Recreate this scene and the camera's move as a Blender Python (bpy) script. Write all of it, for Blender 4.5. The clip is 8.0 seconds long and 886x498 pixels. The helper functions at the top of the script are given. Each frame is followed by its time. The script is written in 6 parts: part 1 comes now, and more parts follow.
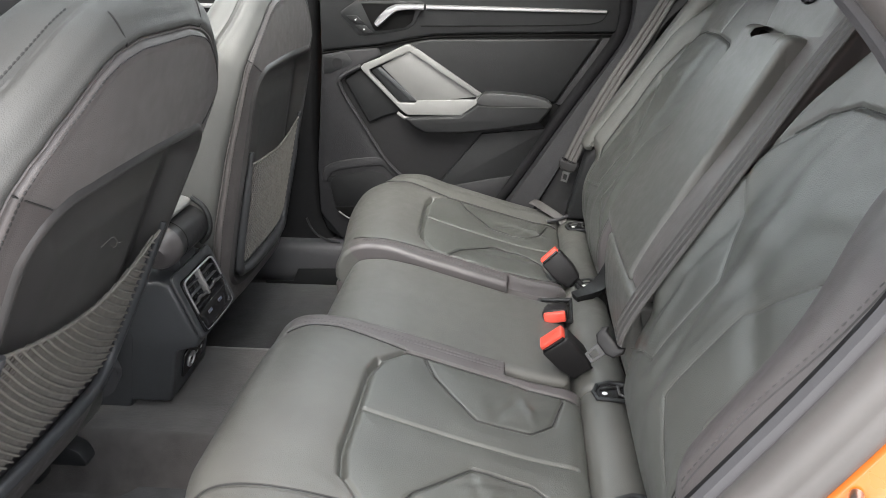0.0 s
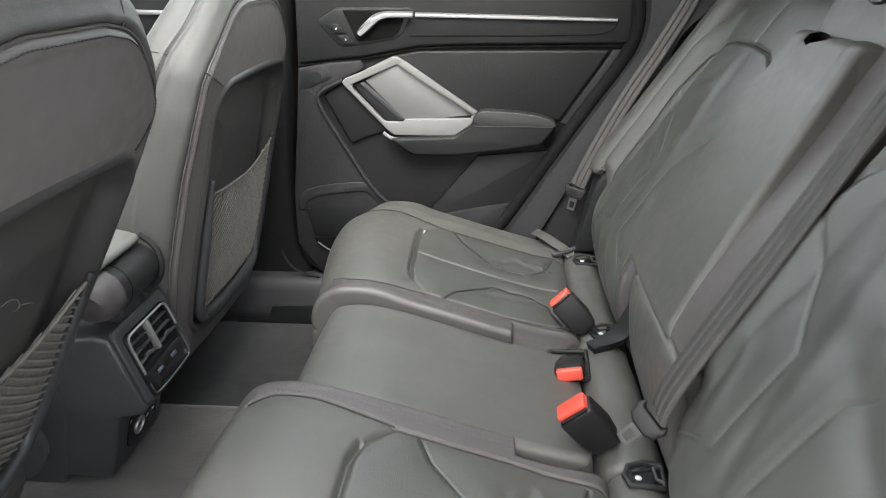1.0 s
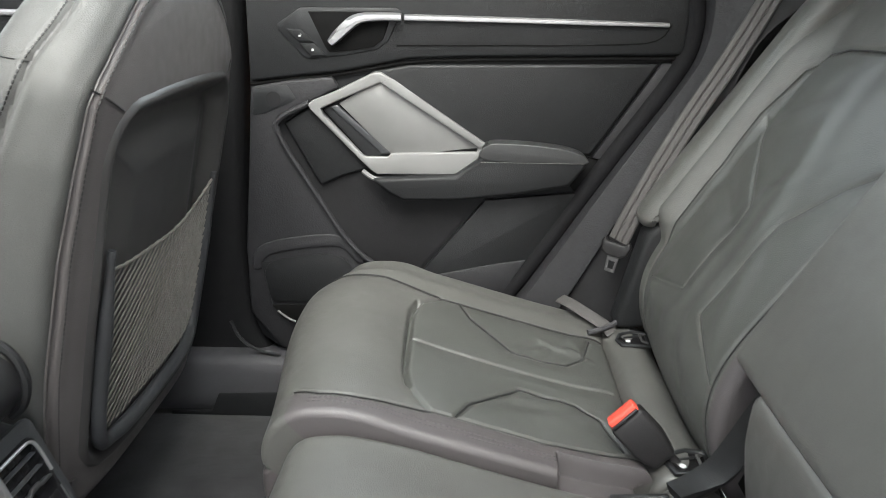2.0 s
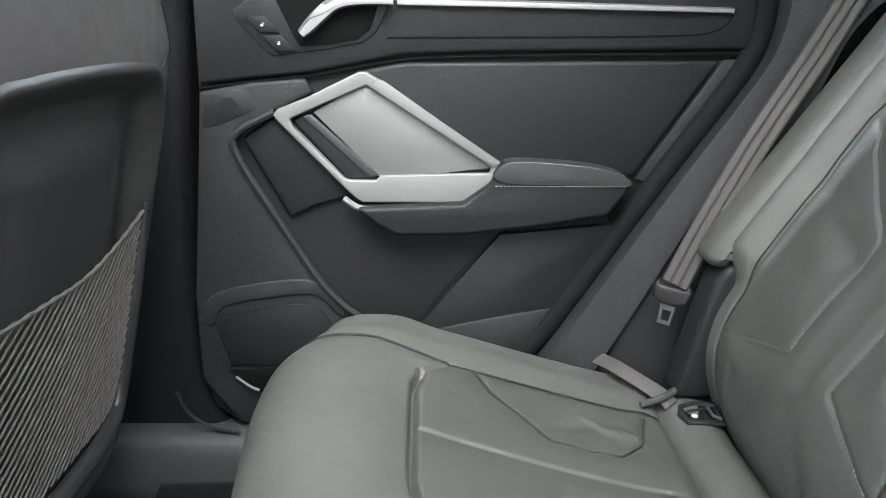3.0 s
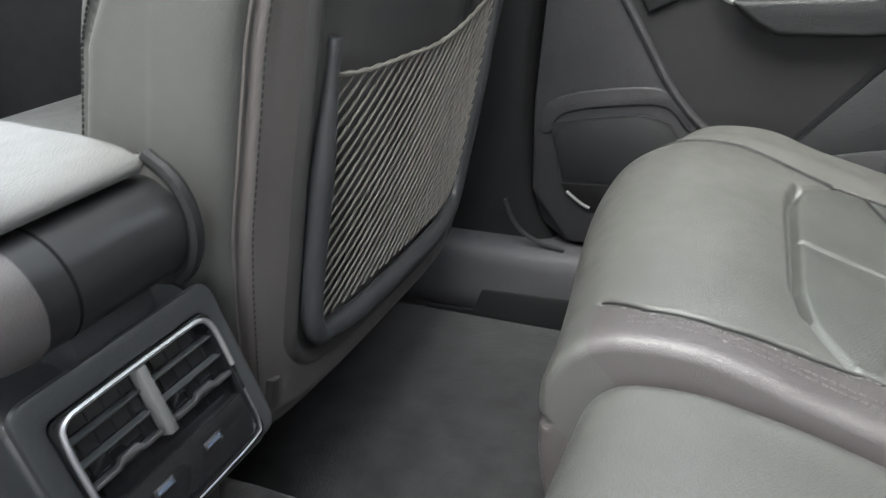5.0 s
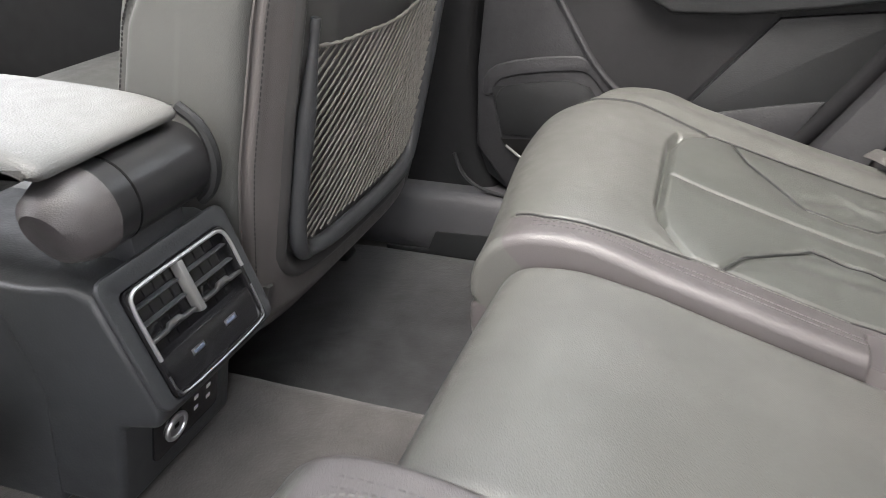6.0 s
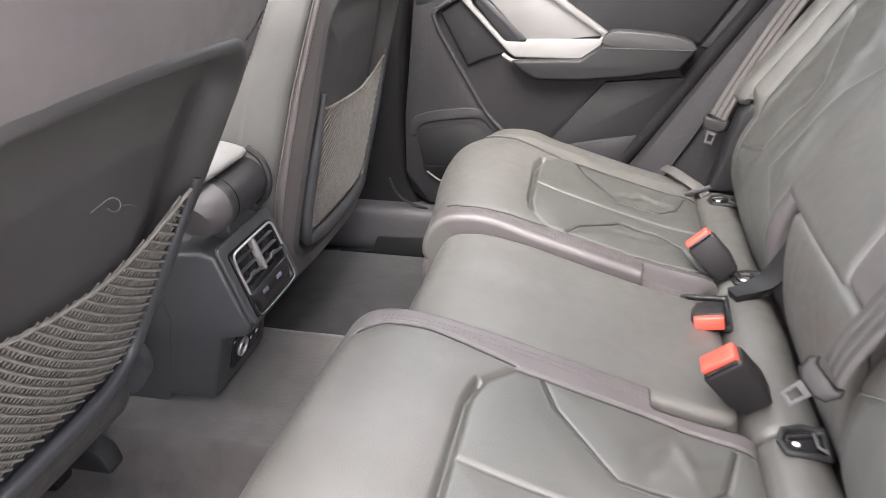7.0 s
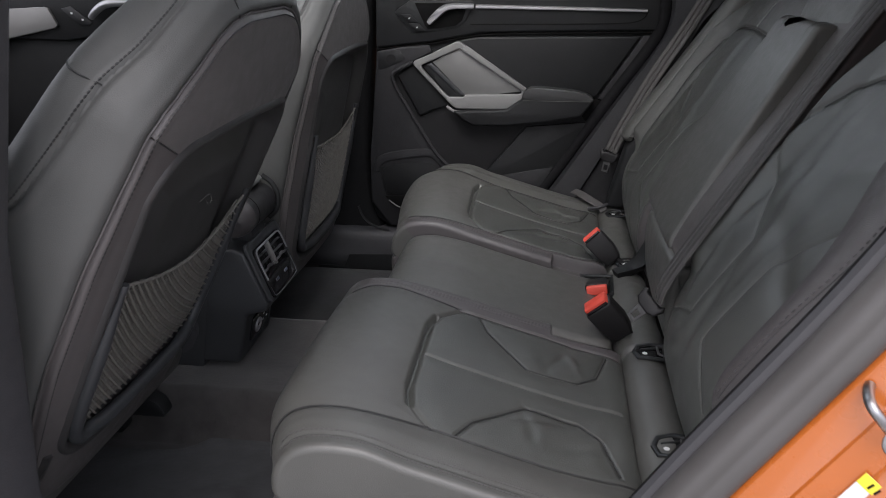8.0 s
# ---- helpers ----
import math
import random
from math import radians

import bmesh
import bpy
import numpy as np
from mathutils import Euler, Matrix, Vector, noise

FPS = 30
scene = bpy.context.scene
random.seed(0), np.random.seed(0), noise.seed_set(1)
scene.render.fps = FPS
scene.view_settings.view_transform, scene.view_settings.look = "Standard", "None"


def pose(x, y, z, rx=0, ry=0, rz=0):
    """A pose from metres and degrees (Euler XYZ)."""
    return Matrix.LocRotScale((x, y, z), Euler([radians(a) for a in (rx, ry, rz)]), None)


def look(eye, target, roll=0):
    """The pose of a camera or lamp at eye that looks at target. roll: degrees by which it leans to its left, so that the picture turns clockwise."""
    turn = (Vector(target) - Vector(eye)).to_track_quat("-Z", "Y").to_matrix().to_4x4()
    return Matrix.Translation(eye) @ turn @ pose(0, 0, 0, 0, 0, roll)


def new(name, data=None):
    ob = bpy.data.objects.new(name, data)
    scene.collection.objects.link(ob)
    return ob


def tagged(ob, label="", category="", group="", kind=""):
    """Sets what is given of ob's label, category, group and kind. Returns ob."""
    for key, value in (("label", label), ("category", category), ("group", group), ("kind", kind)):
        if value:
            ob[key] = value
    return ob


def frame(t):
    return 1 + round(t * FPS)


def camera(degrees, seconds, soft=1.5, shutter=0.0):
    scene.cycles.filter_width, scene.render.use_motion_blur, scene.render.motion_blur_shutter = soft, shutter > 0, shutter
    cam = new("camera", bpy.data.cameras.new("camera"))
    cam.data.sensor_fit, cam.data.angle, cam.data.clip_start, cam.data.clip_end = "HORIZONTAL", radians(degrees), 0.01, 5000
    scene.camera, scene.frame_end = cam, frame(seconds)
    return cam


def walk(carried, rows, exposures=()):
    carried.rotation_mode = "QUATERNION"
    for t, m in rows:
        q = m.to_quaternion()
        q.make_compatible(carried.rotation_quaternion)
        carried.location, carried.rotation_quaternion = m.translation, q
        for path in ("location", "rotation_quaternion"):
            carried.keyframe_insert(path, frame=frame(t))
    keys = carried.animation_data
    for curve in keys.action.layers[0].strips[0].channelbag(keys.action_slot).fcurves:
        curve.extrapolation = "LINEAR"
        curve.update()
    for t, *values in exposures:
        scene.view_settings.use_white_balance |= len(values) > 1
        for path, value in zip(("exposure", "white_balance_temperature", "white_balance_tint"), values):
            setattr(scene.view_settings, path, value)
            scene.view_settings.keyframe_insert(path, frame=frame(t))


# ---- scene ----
cam = camera(60.6, 8.0, soft=0.8, shutter=0.25)
PATH = [
    (0, (0.033, -0.02, 0.882), (-0.143, 1.825, 0.128), -0.4),
    (0.5, (0.032, 0.044, 0.863), (-0.138, 1.895, 0.126), -0.3),
    (1, (0.001, 0.189, 0.845), (-0.14, 2.051, 0.131), -0.2),
    (1.5, (-0.05, 0.4, 0.819), (-0.148, 2.275, 0.131), 0.0),
    (2, (-0.076, 0.591, 0.783), (-0.142, 2.479, 0.126), 0.2),
    (2.2, (-0.089, 0.651, 0.772), (-0.141, 2.543, 0.127), 0.3),
    (3.3, (-0.132, 0.924, 0.694), (-0.122, 2.842, 0.129), 0.1),
    (3.5, (-0.128, 0.942, 0.69), (-0.168, 2.86, 0.123), -0.3),
    (4, (-0.129, 0.941, 0.664), (-0.389, 2.82, 0.03), -1.1),
    (4.5, (-0.176, 0.922, 0.631), (-0.694, 2.703, -0.117), -1.8),
    (5, (-0.193, 0.909, 0.593), (-0.923, 2.563, -0.264), -2.4),
    (5.2, (-0.184, 0.896, 0.587), (-0.948, 2.512, -0.309), -2.6),
    (6.3, (-0.101, 0.622, 0.672), (-0.641, 2.307, -0.261), -1.2),
    (6.5, (-0.1, 0.525, 0.7), (-0.582, 2.238, -0.212), -0.8),
    (7, (-0.048, 0.271, 0.779), (-0.43, 2.043, -0.065), -0.6),
    (7.5, (0.007, 0.02, 0.837), (-0.303, 1.84, 0.067), -0.5),
    (8, (0.009, -0.15, 0.852), (-0.25, 1.698, 0.134), -0.5),
]
EXPOSURES = [(0.0, 2.02, 6500, 12), (1.5, 1.95, 6450, 11), (2.0, 1.98, 6400, 10), (3.5, 2.1, 6100, 10), (4.0, 2.2, 6200, 10), (4.5, 2.45, 6250, 10), (5.0, 2.3, 6300, 10), (6.5, 2.75, 6700, 18), (7.0, 2.85, 6650, 20), (7.5, 2.65, 6500, 20), (8.0, 0.58, 6250, 17)]
walk(cam, [(t, look(eye, target, roll)) for t, eye, target, roll in PATH], EXPOSURES)
SKY = 0.132

# ---- world, sun, exposure ----
CY = 1.17          # the car's middle plane; x runs to the rear, y across, z up from the floor mats
world = bpy.data.worlds.new("overcast_sky")
scene.world = world
world.use_nodes = True
_n = world.node_tree.nodes
_bg = _n["Background"]
_sky = _n.new("ShaderNodeTexSky")
_sky.sky_type = "NISHITA"
_sky.sun_disc = False
_sky.sun_elevation = radians(55)
_sky.sun_rotation = radians(200)
_sky.air_density = 2.0
_sky.dust_density = 4.0
_sky.ozone_density = 1.0
_mix = _n.new("ShaderNodeMixRGB")
_mix.inputs[0].default_value = 0.75
_mix.inputs[2].default_value = (9.0, 9.2, 9.6, 1)
world.node_tree.links.new(_sky.outputs[0], _mix.inputs[1])
world.node_tree.links.new(_mix.outputs[0], _bg.inputs[0])
_bg.inputs[1].default_value = SKY
sun = new("sun", bpy.data.lights.new("sun", "SUN"))
sun.data.energy, sun.data.angle, sun.data.color = 1.5, radians(40), (1.0, 0.96, 0.9)
sun.matrix_world = look((-0.1, -1.6, 4.3), (-0.2, 1.0, 0.3))

# ---- materials ----


def node_mat(name, colour, rough=0.5, metal=0.0, vary=0.12, vary_scale=9.0, grain=0.0, grain_scale=900.0, lump=0.0, lump_scale=40.0,
             coat=0.0, rough_vary=0.06, grain_kind="VORONOI", specular=0.5, sheen=0.0):
    m = bpy.data.materials.new(name)
    m.use_nodes = True
    t = m.node_tree
    b = t.nodes["Principled BSDF"]
    b.inputs["Roughness"].default_value = rough
    b.inputs["Metallic"].default_value = metal
    b.inputs["Specular IOR Level"].default_value = specular
    b.inputs["Coat Weight"].default_value = coat
    b.inputs["Coat Roughness"].default_value = 0.05
    if sheen:
        b.inputs["Sheen Weight"].default_value = sheen
    co = t.nodes.new("ShaderNodeTexCoord")
    big = t.nodes.new("ShaderNodeTexNoise")
    big.inputs["Scale"].default_value = vary_scale
    big.inputs["Detail"].default_value = 5.0
    t.links.new(co.outputs["Object"], big.inputs["Vector"])
    ramp = t.nodes.new("ShaderNodeMapRange")
    ramp.inputs["From Min"].default_value, ramp.inputs["From Max"].default_value = 0.3, 0.7
    ramp.inputs["To Min"].default_value, ramp.inputs["To Max"].default_value = 1 - vary, 1 + vary
    t.links.new(big.outputs["Fac"], ramp.inputs["Value"])
    mul = t.nodes.new("ShaderNodeVectorMath")
    mul.operation = "SCALE"
    mul.inputs[0].default_value = colour
    t.links.new(ramp.outputs["Result"], mul.inputs["Scale"])
    t.links.new(mul.outputs["Vector"], b.inputs["Base Color"])
    rr = t.nodes.new("ShaderNodeMapRange")
    rr.inputs["From Min"].default_value, rr.inputs["From Max"].default_value = 0.3, 0.7
    rr.inputs["To Min"].default_value, rr.inputs["To Max"].default_value = max(0.02, rough - rough_vary), min(1, rough + rough_vary)
    mid = t.nodes.new("ShaderNodeTexNoise")
    mid.inputs["Scale"].default_value = vary_scale * 6
    mid.inputs["Detail"].default_value = 3.0
    t.links.new(co.outputs["Object"], mid.inputs["Vector"])
    t.links.new(mid.outputs["Fac"], rr.inputs["Value"])
    t.links.new(rr.outputs["Result"], b.inputs["Roughness"])
    last = None
    if lump:
        ln = t.nodes.new("ShaderNodeTexNoise")
        ln.inputs["Scale"].default_value = lump_scale
        ln.inputs["Detail"].default_value = 3.0
        t.links.new(co.outputs["Object"], ln.inputs["Vector"])
        bp = t.nodes.new("ShaderNodeBump")
        bp.inputs["Strength"].default_value = lump
        bp.inputs["Distance"].default_value = 0.004
        t.links.new(ln.outputs["Fac"], bp.inputs["Height"])
        last = bp
    if grain:
        if grain_kind == "VORONOI":
            g = t.nodes.new("ShaderNodeTexVoronoi")
            out = g.outputs["Distance"]
        else:
            g = t.nodes.new("ShaderNodeTexNoise")
            g.inputs["Detail"].default_value = 2.0
            out = g.outputs["Fac"]
        g.inputs["Scale"].default_value = grain_scale
        t.links.new(co.outputs["Object"], g.inputs["Vector"])
        bp = t.nodes.new("ShaderNodeBump")
        bp.inputs["Strength"].default_value = grain
        bp.inputs["Distance"].default_value = 0.0006
        t.links.new(out, bp.inputs["Height"])
        if last:
            t.links.new(last.outputs["Normal"], bp.inputs["Normal"])
        last = bp
    if last:
        t.links.new(last.outputs["Normal"], b.inputs["Normal"])
    return m


INSERT = node_mat("black_nappa_leather", (0.0665, 0.069, 0.0635), 0.385, specular=0.75, grain=0.35, grain_scale=900, lump=0.10, lump_scale=26, vary=0.10, rough_vary=0.025)
RIM_LEATHER = node_mat("dark_rim_leatherette", (0.096, 0.088, 0.087), 0.42, grain=0.30, grain_scale=900, lump=0.05, lump_scale=30, vary=0.06)
LEATHER = node_mat("black_leather", (0.0852, 0.0855, 0.0795), 0.41, specular=0.60, grain=0.30, grain_scale=800, lump=0.06, lump_scale=34, vary=0.09, rough_vary=0.05)
# paler than the other covers: light on the seat backs, put into colour
UPPER_COVER = node_mat("lit_back_leatherette", (0.130, 0.121, 0.119), 0.45, grain=0.30, grain_scale=900, lump=0.05, lump_scale=30, vary=0.06)
LEATHERETTE = node_mat("black_leatherette", (0.078, 0.071, 0.072), 0.44, specular=0.6, grain=0.30, grain_scale=900, lump=0.05, lump_scale=30, vary=0.06)
FRONT_COVER = node_mat("front_seat_leather", (0.088, 0.089, 0.086), 0.52, specular=0.42, grain=0.30, grain_scale=800, lump=0.06, lump_scale=34, vary=0.09)
THREAD = node_mat("grey_thread", (0.13, 0.13, 0.122), 0.8, vary=0.2, vary_scale=200)
SOFT_THREAD = node_mat("dark_grey_thread", (0.07, 0.067, 0.067), 0.8, vary=0.2, vary_scale=200)
# for dark stitches, and for shade painted into seams and creases
DARK_SEAM = node_mat("dark_thread_and_seam_shade", (0.025, 0.025, 0.025), 0.6)
PLASTIC = node_mat("black_grained_plastic", (0.015, 0.016, 0.017), 0.43, grain=0.5, grain_scale=420, grain_kind="NOISE", vary=0.10, vary_scale=5)
CONSOLE = node_mat("console_grained_plastic", (0.040, 0.042, 0.045), 0.42, grain=0.5, grain_scale=420, grain_kind="NOISE", vary=0.10, vary_scale=7)
# paler than the seat leather: windscreen glare is put into the colour
LID = node_mat("armrest_lid_lit_leather", (0.150, 0.150, 0.147), 0.38, grain=0.45, grain_scale=700, lump=0.08, lump_scale=60, vary=0.06)
BARREL = node_mat("satin_black_barrel", (0.017, 0.017, 0.018), 0.34, vary=0.08, vary_scale=12, grain=0.2, grain_scale=700, grain_kind="NOISE")
PILLAR = node_mat("deep_black_pillar_plastic", (0.007, 0.0072, 0.0078), 0.55, specular=0.22, grain=0.5, grain_scale=420, grain_kind="NOISE", vary=0.10)
# paints the shade in gaps and openings; also the label's black marks
BLACK_GAP = node_mat("black_gap_shade_and_print", (0.006, 0.006, 0.006), 0.85, vary=0.1, specular=0.12)
SOFT_PLASTIC = node_mat("charcoal_soft_plastic", (0.0125, 0.0132, 0.014), 0.52, specular=0.32, grain=0.35, grain_scale=520, vary=0.08, vary_scale=6)
TRIM_PLASTIC = node_mat("pillar_plastic", (0.019, 0.019, 0.021), 0.62, specular=0.4, grain=0.9, grain_scale=330, grain_kind="NOISE", vary=0.12, vary_scale=14)
SHELL = node_mat("seat_shell_plastic", (0.038, 0.037, 0.037), 0.38, rough_vary=0.02, grain=0.2, grain_scale=700, grain_kind="NOISE", specular=0.9, vary=0.18, vary_scale=5)
GLOSS_BLACK = node_mat("piano_black", (0.012, 0.012, 0.013), 0.14, vary=0.05)
BUCKLE_BLACK = node_mat("buckle_plastic", (0.018, 0.0174, 0.018), 0.45, specular=0.3, grain=0.4, grain_scale=500, grain_kind="NOISE")
RUBBER = node_mat("seal_rubber", (0.008, 0.008, 0.009), 0.80, specular=0.2, grain=0.3, grain_scale=400, grain_kind="NOISE", vary=0.15)
SEAL = node_mat("door_seal_rubber", (0.075, 0.071, 0.069), 0.42, grain=0.2, grain_scale=300, grain_kind="NOISE", vary=0.12)
SILVER = node_mat("satin_silver_trim", (0.225, 0.225, 0.222), 0.5, metal=0.3, vary=0.03, grain=0.08, grain_scale=1200, grain_kind="NOISE")
SILVER_PAD = node_mat("silver_grey_pad", (0.19, 0.19, 0.187), 0.48, metal=0.3, vary=0.05, grain=0.10, grain_scale=1200, grain_kind="NOISE")
CHROME = node_mat("chrome", (0.46, 0.46, 0.47), 0.36, metal=0.8, vary=0.03, rough_vary=0.01)
DARK_STEEL = node_mat("dull_steel", (0.075, 0.075, 0.076), 0.6, metal=0.4, vary=0.10, vary_scale=60)
DOOR_LEATHER = node_mat("black_door_leatherette", (0.030, 0.031, 0.031), 0.40, grain=0.2, grain_scale=800, vary=0.06)
DARK_TRIM = node_mat("dark_trim_and_recess_shade", (0.014, 0.014, 0.015), 0.6, specular=0.25, grain=0.4, grain_scale=420, grain_kind="NOISE", vary=0.10)
# paler than the far trim: light on doorway trim and sill, put into colour
GREY_TRIM = node_mat("grey_side_plastic", (0.048, 0.048, 0.052), 0.55, grain=0.5, grain_scale=420, grain_kind="NOISE", vary=0.08)
STEEL = node_mat("bare_steel", (0.36, 0.36, 0.37), 0.34, metal=1.0, vary=0.10, vary_scale=60)
RED = node_mat("red_button_plastic", (0.74, 0.085, 0.055), 0.40, vary=0.05, grain=0.1, grain_kind="NOISE")
WHITE = node_mat("white_print", (0.65, 0.66, 0.66), 0.5, vary=0.04)
DARK_BLUE = node_mat("port_tongue_plastic", (0.10, 0.12, 0.17), 0.45, vary=0.05)
NET = node_mat("elastic_net_cord", (0.185, 0.175, 0.157), 0.85, vary=0.15, vary_scale=80, grain=0.5, grain_scale=1500, grain_kind="NOISE")
WEB = node_mat("belt_webbing", (0.060, 0.057, 0.055), 0.62, vary=0.04, vary_scale=40, grain=0.6, grain_scale=1300, grain_kind="NOISE")
CARPET = node_mat("black_carpet", (0.056, 0.052, 0.050), 0.95, vary=0.20, vary_scale=26, grain=1.0, grain_scale=420, grain_kind="NOISE", lump=0.16, lump_scale=160, sheen=0.35, specular=0.2)
MAT = node_mat("velour_mat", (0.028, 0.0285, 0.030), 0.95, vary=0.32, vary_scale=24, grain=1.0, grain_scale=460, grain_kind="NOISE", lump=0.14, lump_scale=120, sheen=0.25, specular=0.2)
PAINT = node_mat("orange_car_paint", (0.43, 0.108, 0.011), 0.30, vary=0.05, coat=1.0, grain=0.05, grain_scale=2500)
HEADLINER = node_mat("grey_headliner", (0.45, 0.45, 0.44), 0.95, vary=0.05, grain=0.5, grain_scale=900, grain_kind="NOISE")
ASPHALT = node_mat("asphalt", (0.33, 0.33, 0.32), 0.9, vary=0.3, vary_scale=2, grain=1.0, grain_scale=120, grain_kind="NOISE")
YELLOW = node_mat("yellow_label", (0.75, 0.62, 0.03), 0.5, vary=0.04)
LABEL_RED = node_mat("label_picture_ink", (0.20, 0.06, 0.05), 0.5, vary=0.04)

PALE_MARK = node_mat("pale_scuff", (0.17, 0.165, 0.155), 0.8)
GLASS = bpy.data.materials.new("window_glass")
GLASS.use_nodes = True
_b = GLASS.node_tree.nodes["Principled BSDF"]
_b.inputs["Transmission Weight"].default_value = 1.0
_b.inputs["Roughness"].default_value = 0.0
_b.inputs["IOR"].default_value = 1.45
_b.inputs["Base Color"].default_value = (0.75, 0.80, 0.78, 1)

DIM_GLASS = GLASS.copy()
DIM_GLASS.name = "privacy_glass"
DIM_GLASS.node_tree.nodes["Principled BSDF"].inputs["Base Color"].default_value = (0.10, 0.11, 0.11, 1)

# ---- building helpers ----
WORLD_OF = {}


def thing(name, place, label, category, group="", kind=""):
    """An Empty at a thing's base that parents its parts."""
    ob = new(name)
    ob.location = place
    ob.empty_display_size = 0.05
    WORLD_OF[ob.name] = Matrix.Translation(place)
    return tagged(ob, label, category, group, kind)


def to_mesh(name, data, material, smooth=True, sharp=38):
    me = bpy.data.meshes.new(name)
    if isinstance(data, bmesh.types.BMesh):
        bmesh.ops.recalc_face_normals(data, faces=data.faces)
        data.to_mesh(me)
        data.free()
    else:
        verts, faces = data[:2]
        me.from_pydata([tuple(map(float, v)) for v in verts], [], [tuple(map(int, f)) for f in faces])
    me.materials.append(material)
    if smooth:
        me.polygons.foreach_set("use_smooth", [True] * len(me.polygons))
        if sharp:
            me.set_sharp_from_angle(angle=radians(sharp))
    me.update()
    if isinstance(data, tuple) and len(data) == 3:      # normals shared across the seams between panels
        me.normals_split_custom_set_from_vertices([tuple(map(float, v)) for v in data[2]])
    return me


def part(name, data, material, parent=None, label="", smooth=True, sharp=38):
    """Links a bmesh, or (verts, faces), given in world places, as one mesh object under a thing or part."""
    ob = new(name, to_mesh(name, data, material, smooth, sharp))
    if parent is not None:
        ob.parent = parent
        ob.matrix_parent_inverse = WORLD_OF.get(parent.name, Matrix()).inverted()
    if label:
        ob["label"] = label
    return ob


def solo(name, data, material, label, category, group="", kind="", smooth=True, sharp=38):
    return tagged(part(name, data, material, None, "", smooth, sharp), label, category, group, kind)


def joined(*pieces):
    verts, faces = [], []
    for v, f in pieces:
        k = len(verts)
        verts.extend([tuple(p) for p in v])
        faces.extend([tuple(i + k for i in q) for q in f])
    return verts, faces


def grid_faces(n, m, off=0, wrap=False):
    out = []
    for i in range(n - 1):
        for j in range(m if wrap else m - 1):
            a, b = off + i * m + j, off + i * m + (j + 1) % m
            out.append((a, b, b + m, a + m))
    return out


def soften(points, rounds=3, closed=False):
    """Corner cutting."""
    p = np.array(points, float)
    for _ in range(rounds):
        if closed:
            q = np.roll(p, -1, axis=0)
            p = np.stack([0.75 * p + 0.25 * q, 0.25 * p + 0.75 * q], 1).reshape(-1, p.shape[1])
        else:
            a, b = p[:-1], p[1:]
            c = np.stack([0.75 * a + 0.25 * b, 0.25 * a + 0.75 * b], 1).reshape(-1, p.shape[1])
            p = np.vstack([p[:1], c, p[-1:]])
    return p


def even(points, step):
    """Resampled at even steps; returns the points and their arc length."""
    p = np.array(points, float)
    s = np.concatenate([[0], np.cumsum(np.linalg.norm(np.diff(p, axis=0), axis=1))])
    n = max(2, int(round(s[-1] / step)) + 1)
    t = np.linspace(0, s[-1], n)
    return np.stack([np.interp(t, s, p[:, k]) for k in range(p.shape[1])], 1), t


def tube(points, radius, sides=8, closed=False, caps=True):
    p = np.array(points, float)
    n = len(p)
    r = np.full(n, radius, float) if np.isscalar(radius) else np.array(radius, float)
    if closed:
        tan = np.roll(p, -1, 0) - np.roll(p, 1, 0)
    else:
        tan = np.gradient(p, axis=0)
    tan /= np.linalg.norm(tan, axis=1)[:, None] + 1e-12
    ref = np.array([0.0, 0.0, 1.0]) if abs(tan[0][2]) < 0.9 else np.array([0.0, 1.0, 0.0])
    u = np.cross(tan[0], ref)
    u /= np.linalg.norm(u)
    verts = []
    for i in range(n):
        u = u - tan[i] * (u @ tan[i])
        u /= np.linalg.norm(u) + 1e-12
        w = np.cross(tan[i], u)
        for k in range(sides):
            a = 2 * math.pi * k / sides
            verts.append(p[i] + r[i] * (math.cos(a) * u + math.sin(a) * w))
    faces = grid_faces(n, sides, wrap=True)
    if closed:
        for k in range(sides):
            faces.append(((n - 1) * sides + k, (n - 1) * sides + (k + 1) % sides, (k + 1) % sides, k))
    elif caps:
        faces.append(tuple(range(sides))[::-1])
        faces.append(tuple((n - 1) * sides + k for k in range(sides)))
    return verts, faces


def strap(path, across, width, thick=0.0013, ribs=3):
    """Woven belt along a path; across gives the width direction at each point."""
    p = np.array(path, float)
    a = np.array(across, float)
    if a.ndim == 1:
        a = np.tile(a, (len(p), 1))
    tan = np.gradient(p, axis=0)
    tan /= np.linalg.norm(tan, axis=1)[:, None]
    a = a - tan * np.sum(a * tan, axis=1)[:, None]
    a /= np.linalg.norm(a, axis=1)[:, None]
    nrm = np.cross(tan, a)
    m = 12 * ribs + 1
    ring = []
    for k in range(m):
        c = k / (m - 1) - 0.5
        f = (c * ribs + ribs / 2) % 1.0
        h = thick * (1.0 - 1.3 * math.exp(-((min(f, 1 - f) / 0.10) ** 2)) + 0.25 * math.sin(math.pi * f))
        if abs(c) > 0.46:
            h *= 0.6
        ring.append((c * width, h))
    ring += [(c, -thick) for c, _ in ring[::-1]]
    verts = [p[i] + a[i] * c + nrm[i] * h for i in range(len(p)) for c, h in ring]
    n = len(ring)
    faces = grid_faces(len(p), n, wrap=True)
    faces += [tuple(range(n))[::-1], tuple((len(p) - 1) * n + k for k in range(n))]
    return verts, faces


